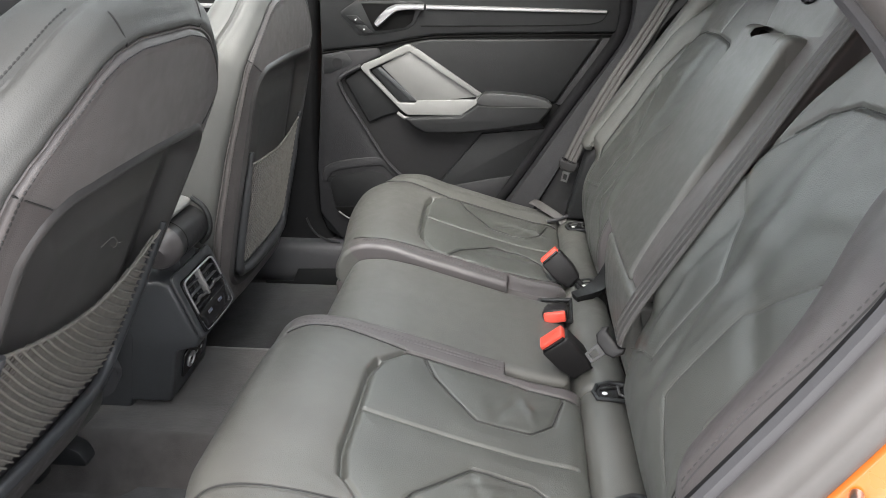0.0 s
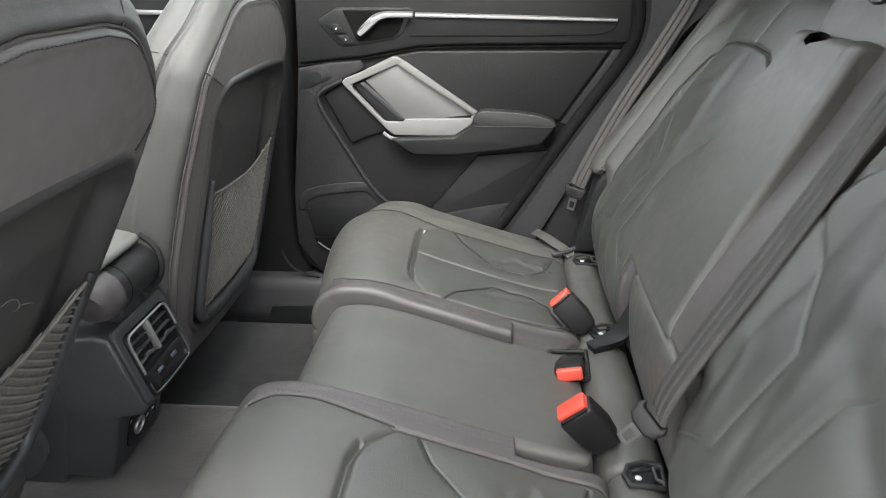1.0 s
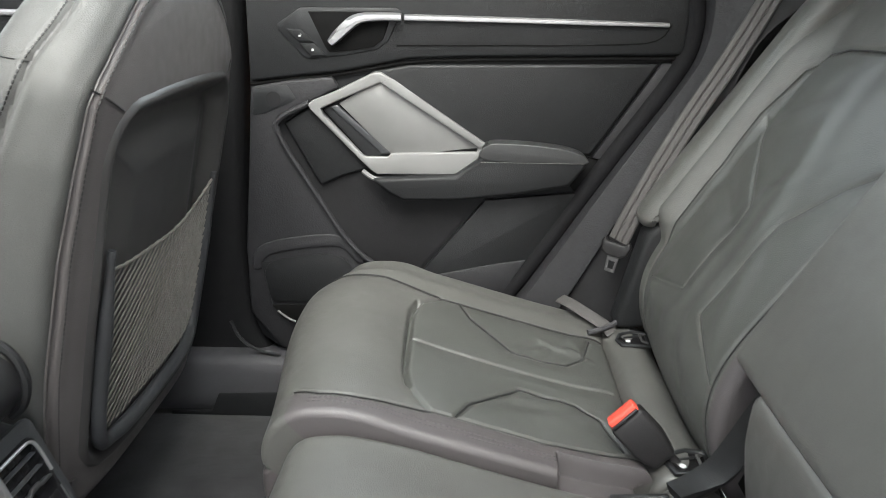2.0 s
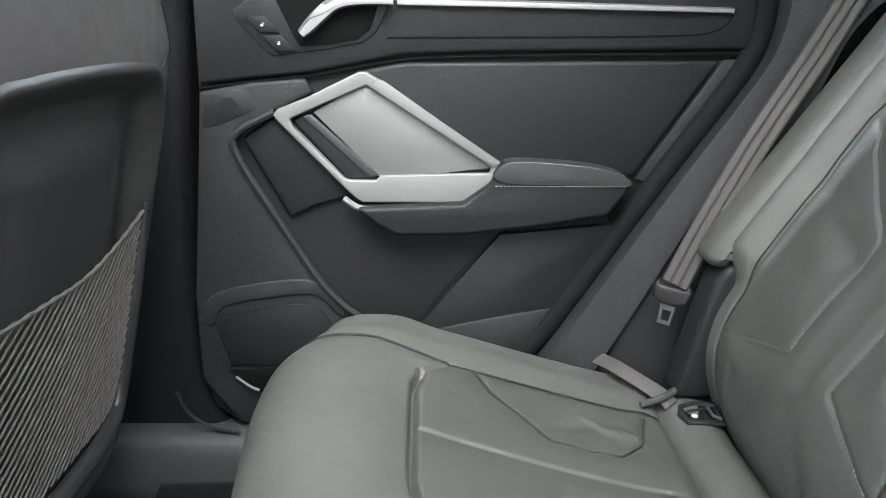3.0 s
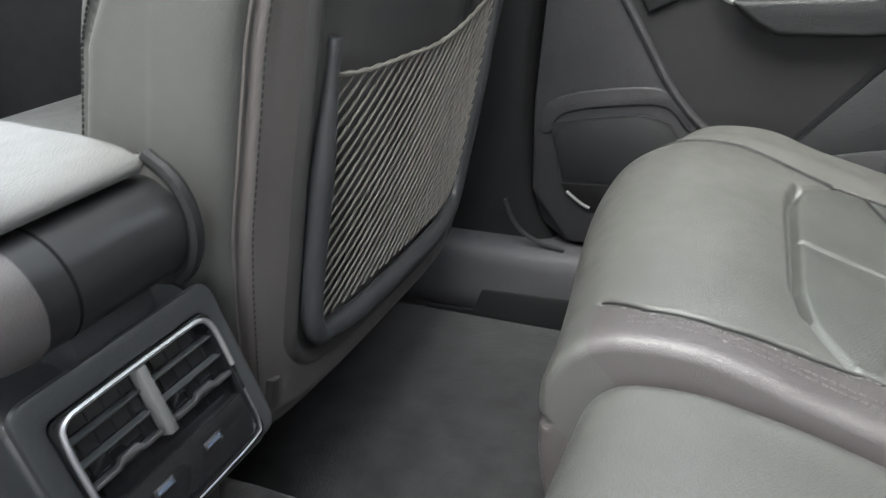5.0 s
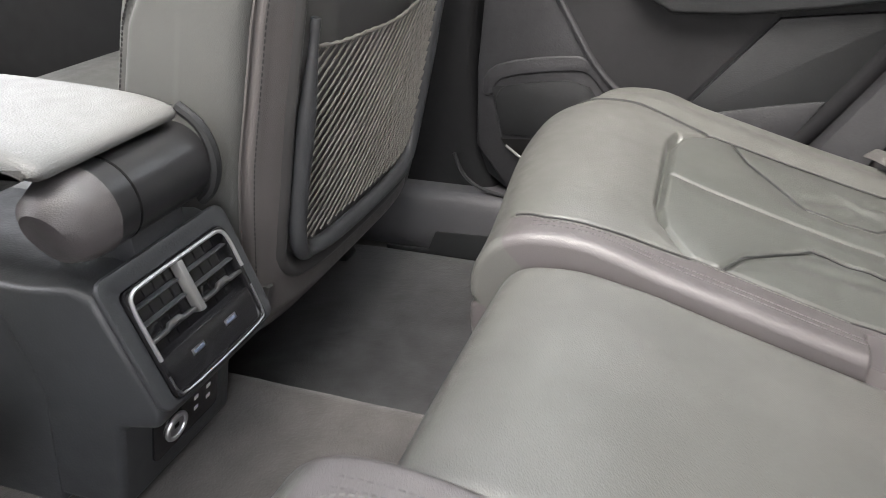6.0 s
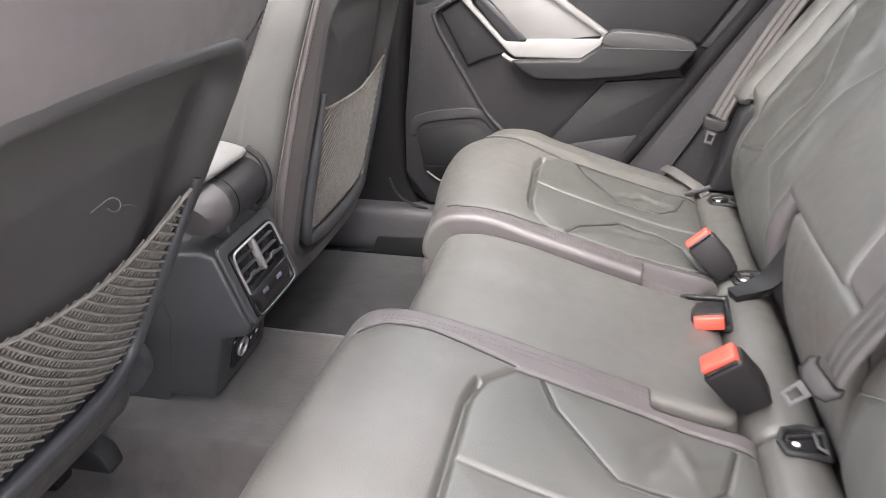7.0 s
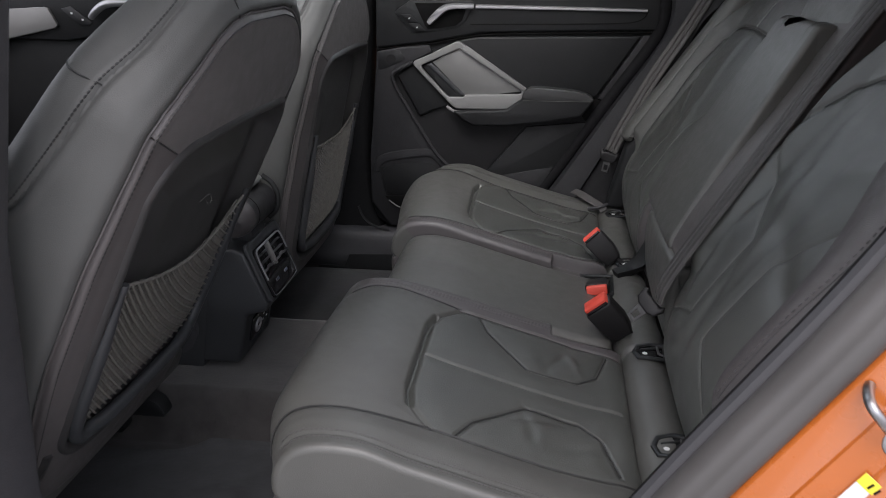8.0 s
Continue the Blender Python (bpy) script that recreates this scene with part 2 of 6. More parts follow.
def prism(poly, place, depth, bevel=0.0, holes=(), segments=2, back_bevel=True):
    """A flat outline raised to a slab. place(a, b, h) gives the point of outline place (a, b) at height h; h runs 0 to depth."""
    bm = bmesh.new()
    loops = [poly, *holes]
    edges = []
    for lp in loops:
        vs = [bm.verts.new(place(a, b, 0.0)) for a, b in lp]
        edges += [bm.edges.new((vs[i], vs[(i + 1) % len(vs)])) for i in range(len(vs))]
    if holes:
        bmesh.ops.triangle_fill(bm, use_beauty=True, edges=edges)
    else:
        bm.faces.new(vs)
    base = Vector(place(*poly[0], 0.0))
    up = Vector(place(*poly[0], depth)) - base
    got = bmesh.ops.extrude_face_region(bm, geom=list(bm.faces))
    bmesh.ops.translate(bm, vec=up, verts=[g for g in got["geom"] if isinstance(g, bmesh.types.BMVert)])
    bmesh.ops.recalc_face_normals(bm, faces=bm.faces)
    if bevel:
        sharp = [e for e in bm.edges if len(e.link_faces) == 2 and e.calc_face_angle() > 0.9]
        if not back_bevel:
            sharp = [e for e in sharp if all((v.co - base).dot(up) > 0.5 * up.length_squared for v in e.verts)]
        bmesh.ops.bevel(bm, geom=sharp, offset=bevel, segments=segments, profile=0.5, affect="EDGES", clamp_overlap=True)
    return bm


def block(centre, size, bevel=0.004, turn=None, segments=2):
    bm = bmesh.new()
    bmesh.ops.create_cube(bm, size=1.0)
    bmesh.ops.scale(bm, vec=size, verts=bm.verts)
    if bevel:
        bmesh.ops.bevel(bm, geom=list(bm.edges), offset=bevel, segments=segments, profile=0.5, affect="EDGES", clamp_overlap=True)
    m = Matrix.Translation(centre) @ (turn.to_4x4() if turn else Matrix())
    bmesh.ops.transform(bm, matrix=m, verts=bm.verts)
    return bm


def seg_dist(px, py, line):
    """Distance of points to an open line of places."""
    best = np.full(px.shape, 9.0)
    for (ax, ay), (bx, by) in zip(line, line[1:]):
        dx, dy = bx - ax, by - ay
        t = np.clip(((px - ax) * dx + (py - ay) * dy) / (dx * dx + dy * dy + 1e-12), 0, 1)
        best = np.minimum(best, np.hypot(px - ax - t * dx, py - ay - t * dy))
    return best


def inside(px, py, poly):
    res = np.zeros(px.shape, bool)
    n = len(poly)
    for i in range(n):
        (ax, ay), (bx, by) = poly[i], poly[(i + 1) % n]
        if ay == by:
            continue
        c = (ay > py) != (by > py)
        res ^= c & (px < (bx - ax) * (py - ay) / (by - ay) + ax)
    return res


def ramp01(v, a, b):
    t = np.clip((v - a) / (b - a), 0, 1)
    return t * t * (3 - 2 * t)


class Pad:
    """An upholstered body: a side profile of (x, z) swept across y with rounded ends, closed flat sides and a displaced face.
    across: lo and hi y. relief(q, y) gives the height over the profile; q is the profile's own coordinate key (its x or z)."""

    def __init__(self, profile, lo, hi, key, relief, edge=0.02, step=0.004, side=1, spine=None, top=None, lean=None, draw=None):
        self.prof, self.s = even(soften(profile, 3), step)
        tan = np.gradient(self.prof, axis=0)
        tan /= np.linalg.norm(tan, axis=1)[:, None]
        self.nrm = np.stack([-tan[:, 1], tan[:, 0]], 1) * side
        self.q = self.prof[:, 0].copy() if key == "x" else self.prof[:, 1].copy()
        self.key, self.lo, self.hi, self.relief, self.edge, self.step = key, lo, hi, relief, edge, step
        self.spine, self.top, self.lean, self.draw = spine, top, lean, draw
        if key == "x":      # past the turn of the front the key runs on with the length
            i = int(np.argmax(-self.prof[:, 0]))
            j = int(np.argmin(np.abs(self.s - (self.s[i] - 0.06))))
            self.q[j:] = self.q[j] - (self.s[j:] - self.s[j])

    def at(self, q, y, lift=0.0):
        """The surface place for key q and across y."""
        order = np.argsort(self.q)
        x, z, nx, nz = (np.interp(q, self.q[order], a[order]) for a in (self.prof[:, 0], self.prof[:, 1], self.nrm[:, 0], self.nrm[:, 1]))
        h = self.relief(np.array([float(q)]), np.array([float(y)]))[0] + lift
        if self.draw is not None:
            x = x + self.draw(np.array([float(q)]), np.array([float(y)]))[0]
        return np.array([x + nx * h, y, z + nz * h]), np.array([nx, 0.0, nz])

    def panels(self, regions):
        """Meshes by region: dict name -> (verts, faces). regions: list of (name, polygon of (q, y)); the rest is 'cover'."""
        lo, hi, r = self.lo, self.hi, self.edge
        cols = []
        for k in (1.0, 0.6, 0.25):
            cols.append((lo, -r, k))
        for a in np.linspace(0, math.pi / 2, 7)[:-1]:
            cols.append((lo + r - r * math.cos(a), -r + r * math.sin(a), 0.0))
        for y in np.linspace(lo + r, hi - r, max(8, int((hi - lo - 2 * r) / self.step))):
            cols.append((y, 0.0, 0.0))
        for a in np.linspace(math.pi / 2, 0, 7)[1:]:
            cols.append((hi - r + r * math.cos(a), -r + r * math.sin(a), 0.0))
        for k in (0.25, 0.6, 1.0):
            cols.append((hi, -r, k))
        ys = np.array([c[0] for c in cols])
        dn = np.array([c[1] for c in cols])
        kk = np.array([c[2] for c in cols])
        n, m = len(self.prof), len(cols)
        X, Z, NX, NZ, Q = (np.repeat(a[:, None], m, 1) for a in (self.prof[:, 0], self.prof[:, 1], self.nrm[:, 0], self.nrm[:, 1], self.q))
        if self.top is not None:     # the far end of the profile drawn in or out, by y
            f = self.top(ys)
            for j in range(m):
                ss = self.s * f[j]
                X[:, j], Z[:, j] = np.interp(ss, self.s, self.prof[:, 0]), np.interp(ss, self.s, self.prof[:, 1])
                NX[:, j], NZ[:, j] = np.interp(ss, self.s, self.nrm[:, 0]), np.interp(ss, self.s, self.nrm[:, 1])
                Q[:, j] = np.interp(ss, self.s, self.q)
        Y = np.repeat(ys[None, :], n, 0)
        H = self.relief(Q, Y) + dn[None, :]
        px, pz = X + NX * H, Z + NZ * H
        if self.draw is not None:
            px = px + self.draw(Q, Y)
        if self.spine is not None:
            sx, sz = self.spine
            px = px + (sx - px) * kk[None, :]
            pz = pz + (sz - pz) * kk[None, :]
        py = Y if self.lean is None else Y + self.lean(Q, Y)
        grid = np.stack([px, py, pz], 2)
        verts = grid.reshape(-1, 3)
        nv = np.cross(np.gradient(grid, axis=1), np.gradient(grid, axis=0))
        ln = np.linalg.norm(nv, axis=2, keepdims=True)
        nv = np.where(ln > 1e-12, nv / np.maximum(ln, 1e-12), np.array([0.0, 1.0, 0.0]))
        nv = nv.reshape(-1, 3)
        ident = np.zeros((n, m), int)
        for k, (name, poly) in enumerate(regions, 1):
            ident[inside(Q, Y, poly)] = k
        cell = ident[:-1, :-1]
        out = {}
        ii, jj = np.meshgrid(np.arange(n - 1), np.arange(m - 1), indexing="ij")
        quad = np.stack([ii * m + jj, ii * m + jj + 1, (ii + 1) * m + jj + 1, (ii + 1) * m + jj], 2)
        for k in range(len(regions) + 1):
            f = quad[cell == k]
            if len(f) == 0:
                continue
            used, inv = np.unique(f, return_inverse=True)
            name = "cover" if k == 0 else regions[k - 1][0]
            if name in out:
                out[name + "#" + str(k)] = (verts[used], inv.reshape(f.shape), nv[used])
            else:
                out[name] = (verts[used], inv.reshape(f.shape), nv[used])
        return out

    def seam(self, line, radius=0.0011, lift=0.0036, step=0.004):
        """A dark tube along a line of (q, y), with the groove's shade in its colour."""
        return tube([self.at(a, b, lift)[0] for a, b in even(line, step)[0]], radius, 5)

    def stitches(self, line, gap=0.0052, length=0.0034, radius=0.0006, lift=0.0012, tall=0.0):
        """Short thread stitches along a line of (q, y)."""
        p, _ = even(line, gap)
        pieces = []
        for a, b in zip(p, p[1:]):
            mid, d = (a + b) / 2, (b - a) / (np.linalg.norm(b - a) + 1e-9) * length / 2
            e0, e1 = self.at(mid[0] - d[0], mid[1] - d[1], lift)[0], self.at(mid[0] + d[0], mid[1] + d[1], lift)[0]
            pieces.append(tube([e0, (e0 + e1) / 2, e1], [radius * 0.7, radius, radius * 0.7], 4))
        return joined(*pieces)

# ---- rear bench ----
SEAT_C = {"far": CY + 0.37, "near": CY - 0.37}
SEATS = {
    "far": thing("bench_seat", (0.0, CY + 0.37, 0.03), "black leather outer bench seat with stitched insert, beside a closed door", "car seat", "rear seats"),
    "near": thing("bench_seat", (0.0, CY - 0.37, 0.03), "black leather outer bench seat with creased insert, by the open doorway", "car seat", "rear seats"),
    "middle": thing("bench_seat", (0.0, CY, 0.03), "plain black leather middle rear seat with folded-up armrest", "car seat", "rear seats"),
}


def upholster(name, meshes, seat, soft=()):
    """The cover is a part of the seat; the other panels are pieces of it."""
    body = part(name, meshes["cover"], LEATHER, SEATS[seat], sharp=0)
    for key, data in meshes.items():
        if key != "cover":
            part(key.split("#")[0].replace("bolster_in", "bolster"), data, LEATHERETTE if soft and key.startswith(soft) else INSERT if key.startswith(("insert", "wrinkled", "inset", "centre")) else LEATHER, body, sharp=0)
    return body


def grooves(q, y, lines):
    """Seam relief from (line, depth, width) entries, with a soft pad swelling away from the seams."""
    h = np.zeros(np.shape(q))
    near = np.full(np.shape(q), 9.0)
    for line, depth, width in lines:
        d = seg_dist(q, y, line)
        dent = depth * np.exp(-(d / width) ** 2)
        h = np.minimum(h, -dent) if depth > 0 else h - dent
        near = np.minimum(near, d)
    return h + 0.0022 * (1 - np.exp(-(near / 0.022) ** 2))


def creases(q, y, marks):
    """Soft folds worn into the leather: (q, y, length, width, angle, height)."""
    h = np.zeros(np.shape(q))
    for a, b, ln, wd, ang, ht in marks:
        c, s = math.cos(radians(ang)), math.sin(radians(ang))
        u, v = (q - a) * c + (y - b) * s, -(q - a) * s + (y - b) * c
        h += ht * np.exp(-(u / ln) ** 2 - (v / wd) ** 2)
    return h


CUSHION_PROFILE = [(0.150, 0.150), (0.149, 0.218), (0.140, 0.244), (0.08, 0.253), (0.0, 0.275), (-0.10, 0.305), (-0.18, 0.328), (-0.245, 0.342),
                   (-0.300, 0.336), (-0.330, 0.300), (-0.334, 0.250), (-0.322, 0.17), (-0.295, 0.09), (-0.28, 0.04)]


def outer_cushion(which):
    c, sg = SEAT_C[which], (1 if which == "far" else -1)      # sg: towards the door
    inner, outer = c - sg * 0.226, c + sg * 0.262
    lo, hi = min(inner, outer), max(inner, outer)
    v = lambda o: c + sg * o
    front_in = [(-0.118, v(-0.168)), (-0.150, v(-0.125)), (-0.158, v(-0.09)), (-0.158, v(0.09)), (-0.150, v(0.13)), (-0.118, v(0.168))]
    side_a = [(-0.118, v(-0.168)), (0.02, v(-0.168)), (0.14, v(-0.158))]
    side_b = [(-0.118, v(0.168)), (0.02, v(0.170)), (0.14, v(0.165))]
    bol_a = [(-0.118, v(-0.172)), (-0.22, v(-0.188)), (-0.27, v(-0.186)), (-0.30, v(-0.172))]
    bol_b = [(-0.118, v(0.168)), (-0.22, v(0.182)), (-0.30, v(0.185)), (-0.37, v(0.19))]
    brim = [(-0.32, v(0.232)), (-0.20, v(0.238)), (0.13, v(0.240))]
    stripe = [(-0.157, v(0.0)), (0.13, v(0.0))]
    vee_a = [(-0.088, v(-0.166)), (-0.070, v(-0.125)), (-0.005, v(-0.052)), (0.070, v(-0.055)), (0.100, v(-0.085)), (0.118, v(-0.150))]
    vee_b = [(-0.088, v(0.166)), (-0.070, v(0.125)), (-0.005, v(0.052)), (0.070, v(0.055)), (0.100, v(0.085)), (0.118, v(0.150))]
    crease_q = -0.375
    lines = [(front_in[1:-1], 0.0125, 0.0040), (front_in[:2], 0.006, 0.0032), (front_in[-2:], 0.0045, 0.0032), (side_a, 0.0050, 0.0026), (side_b, 0.0030, 0.0026), (bol_a, 0.0040, 0.0023), (brim, 0.0018 if sg < 0 else 0.0, 0.0022), (bol_b, 0.0026, 0.0023),
             (stripe, 0.0042, 0.0026), (vee_a, 0.0040, 0.0024), (vee_b, 0.0034, 0.0024), ([(crease_q, lo), (crease_q, hi)], 0.005, 0.004)]
    rnd = random.Random(3 if which == "far" else 8)
    marks = []
    for k in range(14):
        marks.append((rnd.uniform(0.0, 0.10), v(rnd.choice([-1, 1]) * rnd.uniform(0.06, 0.14)), rnd.uniform(0.03, 0.06), rnd.uniform(0.007, 0.014),
                      rnd.uniform(60, 110) if k % 3 else rnd.uniform(10, 50), rnd.choice([-1, 1]) * rnd.uniform(0.0010, 0.0026)))
    for q0, o0 in ((0.062, 0.105), (0.086, 0.100)) if sg > 0 else ():
        marks.append((q0, v(o0), 0.026, 0.0065, -35, 0.0042))
    for k in range(8):
        marks.append((rnd.uniform(-0.26, -0.12), v(rnd.uniform(-0.2, 0.24)), rnd.uniform(0.03, 0.06), rnd.uniform(0.02, 0.04), rnd.uniform(0, 180), rnd.uniform(-0.0010, 0.0010)))

    def relief(q, y):
        o = (y - c) * sg
        sag = -0.003 * np.exp(-(o / 0.15) ** 4) * ramp01(q, -0.20, 0.0)
        lift = 0.005 * ramp01(o, 0.17, 0.22) * ramp01(q, -0.27, -0.1) * (1 - 0.5 * ramp01(q, 0.05, 0.15))
        crown = 0.005 * (1 - ((o - 0.03) / 0.235) ** 2) * (1 - ramp01(q, -0.24, -0.10))
        notch = -0.026 * ramp01(-o, 0.184, 0.188) * ramp01(q, 0.030, 0.036)      # cut-out for the buckle
        return grooves(q, y, lines) + sag + lift + crown + notch + creases(q, y, marks)

    pad = Pad(CUSHION_PROFILE, lo, hi, "x", relief, edge=0.010, step=0.0025, side=-1, spine=(-0.08, 0.12),
              draw=lambda q, y: ((0.024 if sg > 0 else 0.0) * (1 - ramp01((y - c) * sg, -0.20, 0.10)) + 0.040 * ramp01((y - c) * sg, 0.12, 0.27)) * ramp01(-q, 0.12, 0.24))
    insert = front_in + [(0.16, v(0.165)), (0.16, v(-0.158))]
    half_b = [(-0.16, v(0.0)), (-0.158, v(0.09)), (-0.150, v(0.13)), (-0.118, v(0.168)), (0.02, v(0.170)), (0.16, v(0.165)), (0.16, v(0.0))]
    regions = [("insert_panel", insert), ("insert_panel", half_b),
               ("wrinkled_panel", vee_a + [(0.16, v(-0.16)), (0.02, v(-0.168))]), ("wrinkled_panel", vee_b + [(0.16, v(0.165)), (0.02, v(0.170))]),
               ("side_bolster_in", bol_a[::-1] + side_a + [(0.16, v(-0.25)), (-0.30, v(-0.25))]),
               ("side_bolster", bol_b[::-1] + side_b + [(0.16, v(0.30)), (-0.30, v(0.30))]),
               ("front_skirt", [(crease_q, lo - 0.1), (crease_q, hi + 0.1), (-0.9, hi + 0.1), (-0.9, lo - 0.1)])]
    t = upholster("cushion", pad.panels(regions), which, ("side_bolster_in", "front_sk"))
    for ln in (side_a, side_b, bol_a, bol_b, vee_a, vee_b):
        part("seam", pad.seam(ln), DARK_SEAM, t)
    off = lambda ln, d: [(a, b + d) for a, b in ln]
    for k, ln in enumerate([off(side_a[:2] , -sg * 0.006), off(bol_a, -sg * 0.006), off(vee_a[2:], sg * 0.0045), off(vee_b[2:], -sg * 0.0045)]):
        part("stitching", pad.stitches(ln, lift=0.0006), THREAD, t)
    for d in ((-0.007, 0.007) if sg < 0 else ()):
        part("stitching", pad.stitches(off(brim, sg * d), gap=0.006, length=0.0042, radius=0.0007, lift=0.0006), SOFT_THREAD, t)
    # double row of stitches on the inner flank seam
    for d in (0.004, 0.012):
        part("stitching", pad.stitches([(-0.28, inner + sg * (0.018 + d)), (-0.10, inner + sg * (0.018 + d)), (0.03, inner + sg * (0.018 + d))], gap=0.006, length=0.0042, lift=0.0002), SOFT_THREAD, t)
    return pad


def middle_cushion():
    lo, hi = CY - 0.144, CY + 0.144
    lines = [([(-0.375, lo), (-0.375, hi)], 0.004, 0.004)]
    rnd = random.Random(5)
    marks = [(rnd.uniform(-0.25, 0.1), rnd.uniform(lo, hi), rnd.uniform(0.04, 0.07), rnd.uniform(0.025, 0.05), rnd.uniform(0, 180), rnd.uniform(-0.0014, 0.0014)) for _ in range(10)]

    def relief(q, y):
        o = y - CY
        return grooves(q, y, lines) + 0.0025 * (1 - (o / 0.145) ** 2) - 0.014 - 0.010 * ramp01(-q, 0.12, 0.24) + creases(q, y, marks)

    prof = [(x + (0.034 if x < -0.2 else 0.016 if x < -0.15 else 0.0), z) for x, z in CUSHION_PROFILE]
    pad = Pad(prof, lo + 0.002, hi - 0.002, "x", relief, edge=0.016, step=0.005, side=-1, spine=(-0.08, 0.12))
    upholster("cushion", pad.panels([("front_skirt", [(-0.375, lo - 0.1), (-0.375, hi + 0.1), (-0.9, hi + 0.1), (-0.9, lo - 0.1)])]), "middle", ("front_sk",))
    return pad


outer_cushion("far")
outer_cushion("near")
middle_cushion()

# soft rolls that close the gap between cushions and backrests
ROLL = [(0.235, 0.17), (0.226, 0.225), (0.205, 0.243), (0.178, 0.247), (0.150, 0.238), (0.138, 0.20), (0.138, 0.15)]
for seat, lo, hi in (("near", CY - 0.64, CY - 0.172), ("middle", CY - 0.168, CY + 0.168), ("far", CY + 0.172, CY + 0.60)):
    pad = Pad(ROLL, lo, hi, "z", lambda q, y: 0.0015 * np.sin(y * 37) + 0 * q, edge=0.012, step=0.005, side=-1, spine=(0.18, 0.18))
    part("gap_roll", pad.panels([])["cover"], LEATHER, SEATS[seat], sharp=0)

BACK_PROFILE = [(0.255, 0.18), (0.222, 0.235), (0.203, 0.29), (0.203, 0.345), (0.222, 0.395), (0.262, 0.455), (0.34, 0.572), (0.425, 0.698),
                (0.468, 0.765), (0.495, 0.790), (0.53, 0.795), (0.57, 0.78)]


def outer_backrest(which):
    c, sg = SEAT_C[which], (1 if which == "far" else -1)
    inner, outer = c - sg * (0.198 if sg > 0 else 0.166), c + sg * 0.215
    lo, hi = min(inner, outer), max(inner, outer)
    v = lambda o: c + sg * o
    rc = -0.024 if sg > 0 else 0.004
    ridge = [(0.300, v(rc)), (0.700, v(rc + 0.015))]
    if sg > 0:
        vee_a = [(0.345, v(-0.165)), (0.391, v(-0.066)), (0.513, v(-0.070)), (0.572, v(-0.125)), (0.60, v(-0.165))]
        vee_b = [(0.362, v(0.150)), (0.392, v(0.020)), (0.507, v(0.023)), (0.574, v(0.140)), (0.60, v(0.168))]
    else:
        vee_a = [(0.352, v(-0.165)), (0.390, v(-0.036)), (0.495, v(-0.042)), (0.562, v(-0.127)), (0.60, v(-0.165))]
        vee_b = [(0.345, v(0.150)), (0.390, v(0.048)), (0.500, v(0.052)), (0.570, v(0.122)), (0.60, v(0.165))]
    edge_a = [(0.22, v(-0.165)), (0.60, v(-0.168)), (0.685, v(-0.125)), (0.702, v(-0.08)), (0.706, v(0.0))]
    edge_b = [(0.22, v(0.168)), (0.60, v(0.176)), (0.667, v(0.168)), (0.694, v(0.149)), (0.703, v(0.105)), (0.706, v(0.0))]
    shoulder = [(0.706, v(0.0)), (0.80, v(0.0))]
    lines = [(ridge, -0.0040, 0.0045), (vee_a, 0.0022, 0.0030), (vee_b, 0.0022, 0.0030), (edge_a, 0.0048, 0.0030), (edge_b, 0.0048, 0.0030), (shoulder, 0.003, 0.0026)]
    rnd = random.Random(12 if which == "far" else 15)
    marks = [(rnd.uniform(0.30, 0.70), v(rnd.uniform(-0.15, 0.15)), rnd.uniform(0.025, 0.06), rnd.uniform(0.010, 0.022), rnd.uniform(0, 180), rnd.uniform(-0.0030, 0.0030)) for _ in range(22)]

    marks += [(0.56, v(-0.02), 0.10, 0.020, 20, 0.0050), (0.50, v(0.09), 0.09, 0.016, 70, -0.0045), (0.44, v(-0.10), 0.07, 0.016, 30, 0.0040), (0.62, v(0.07), 0.06, 0.016, 110, 0.0040)]

    def relief(q, y):
        o = (y - c) * sg
        bol = 0.034 * ramp01(o, 0.155, 0.200) + (0.0 if sg > 0 else 0.022) * ramp01(-o, 0.115, 0.160)
        return grooves(q, y, lines) + bol * ramp01(q, 0.40, 0.44) * (1 - ramp01(q, 0.66, 0.78)) + 0.006 * np.cos(np.clip(o / 0.17, -1, 1) * math.pi / 2) + creases(q, y, marks)

    drift = None if sg > 0 else (lambda q, y: -0.030 * np.clip((0.57 - q) / 0.20, 0, 1) * ramp01(y, 0.86, 0.96))
    pad = Pad(BACK_PROFILE, lo, hi, "z", relief, edge=0.018, step=0.0028, side=1, spine=(0.50, 0.45), lean=drift)
    ins = edge_a + edge_b[::-1]
    regions = [("centre_panel", ins), ("inset_panel", vee_a + [(0.60, v(-0.167)), (0.36, v(-0.167))]), ("inset_panel", vee_b + [(0.60, v(0.172)), (0.36, v(0.165))]),
               ("shoulder_panel", [(0.60, v(-0.4)), (0.60, v(-0.168)), (0.685, v(-0.125)), (0.702, v(-0.08)), (0.706, v(0.0)), (0.702, v(0.09)), (0.685, v(0.15)), (0.60, v(0.175)), (0.60, v(0.4)), (0.9, v(0.4)), (0.9, v(-0.4))])]
    if sg > 0:
        regions.append(("inner_flank", [(0.16, v(-0.184)), (0.73, v(-0.184)), (0.73, v(-0.3)), (0.16, v(-0.3))]))
    t = upholster("backrest", pad.panels(regions), which, ("inner_flank",))
    # the near cover is drawn in beside the belt, and its seams with it
    follow = lambda ln: ln if drift is None else [(p[0], p[1] + float(drift(p[0], p[1]))) for p in even(ln, 0.006)[0] if p[1] < 0.945]
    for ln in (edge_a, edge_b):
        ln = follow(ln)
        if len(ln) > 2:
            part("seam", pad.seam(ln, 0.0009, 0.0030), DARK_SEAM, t)
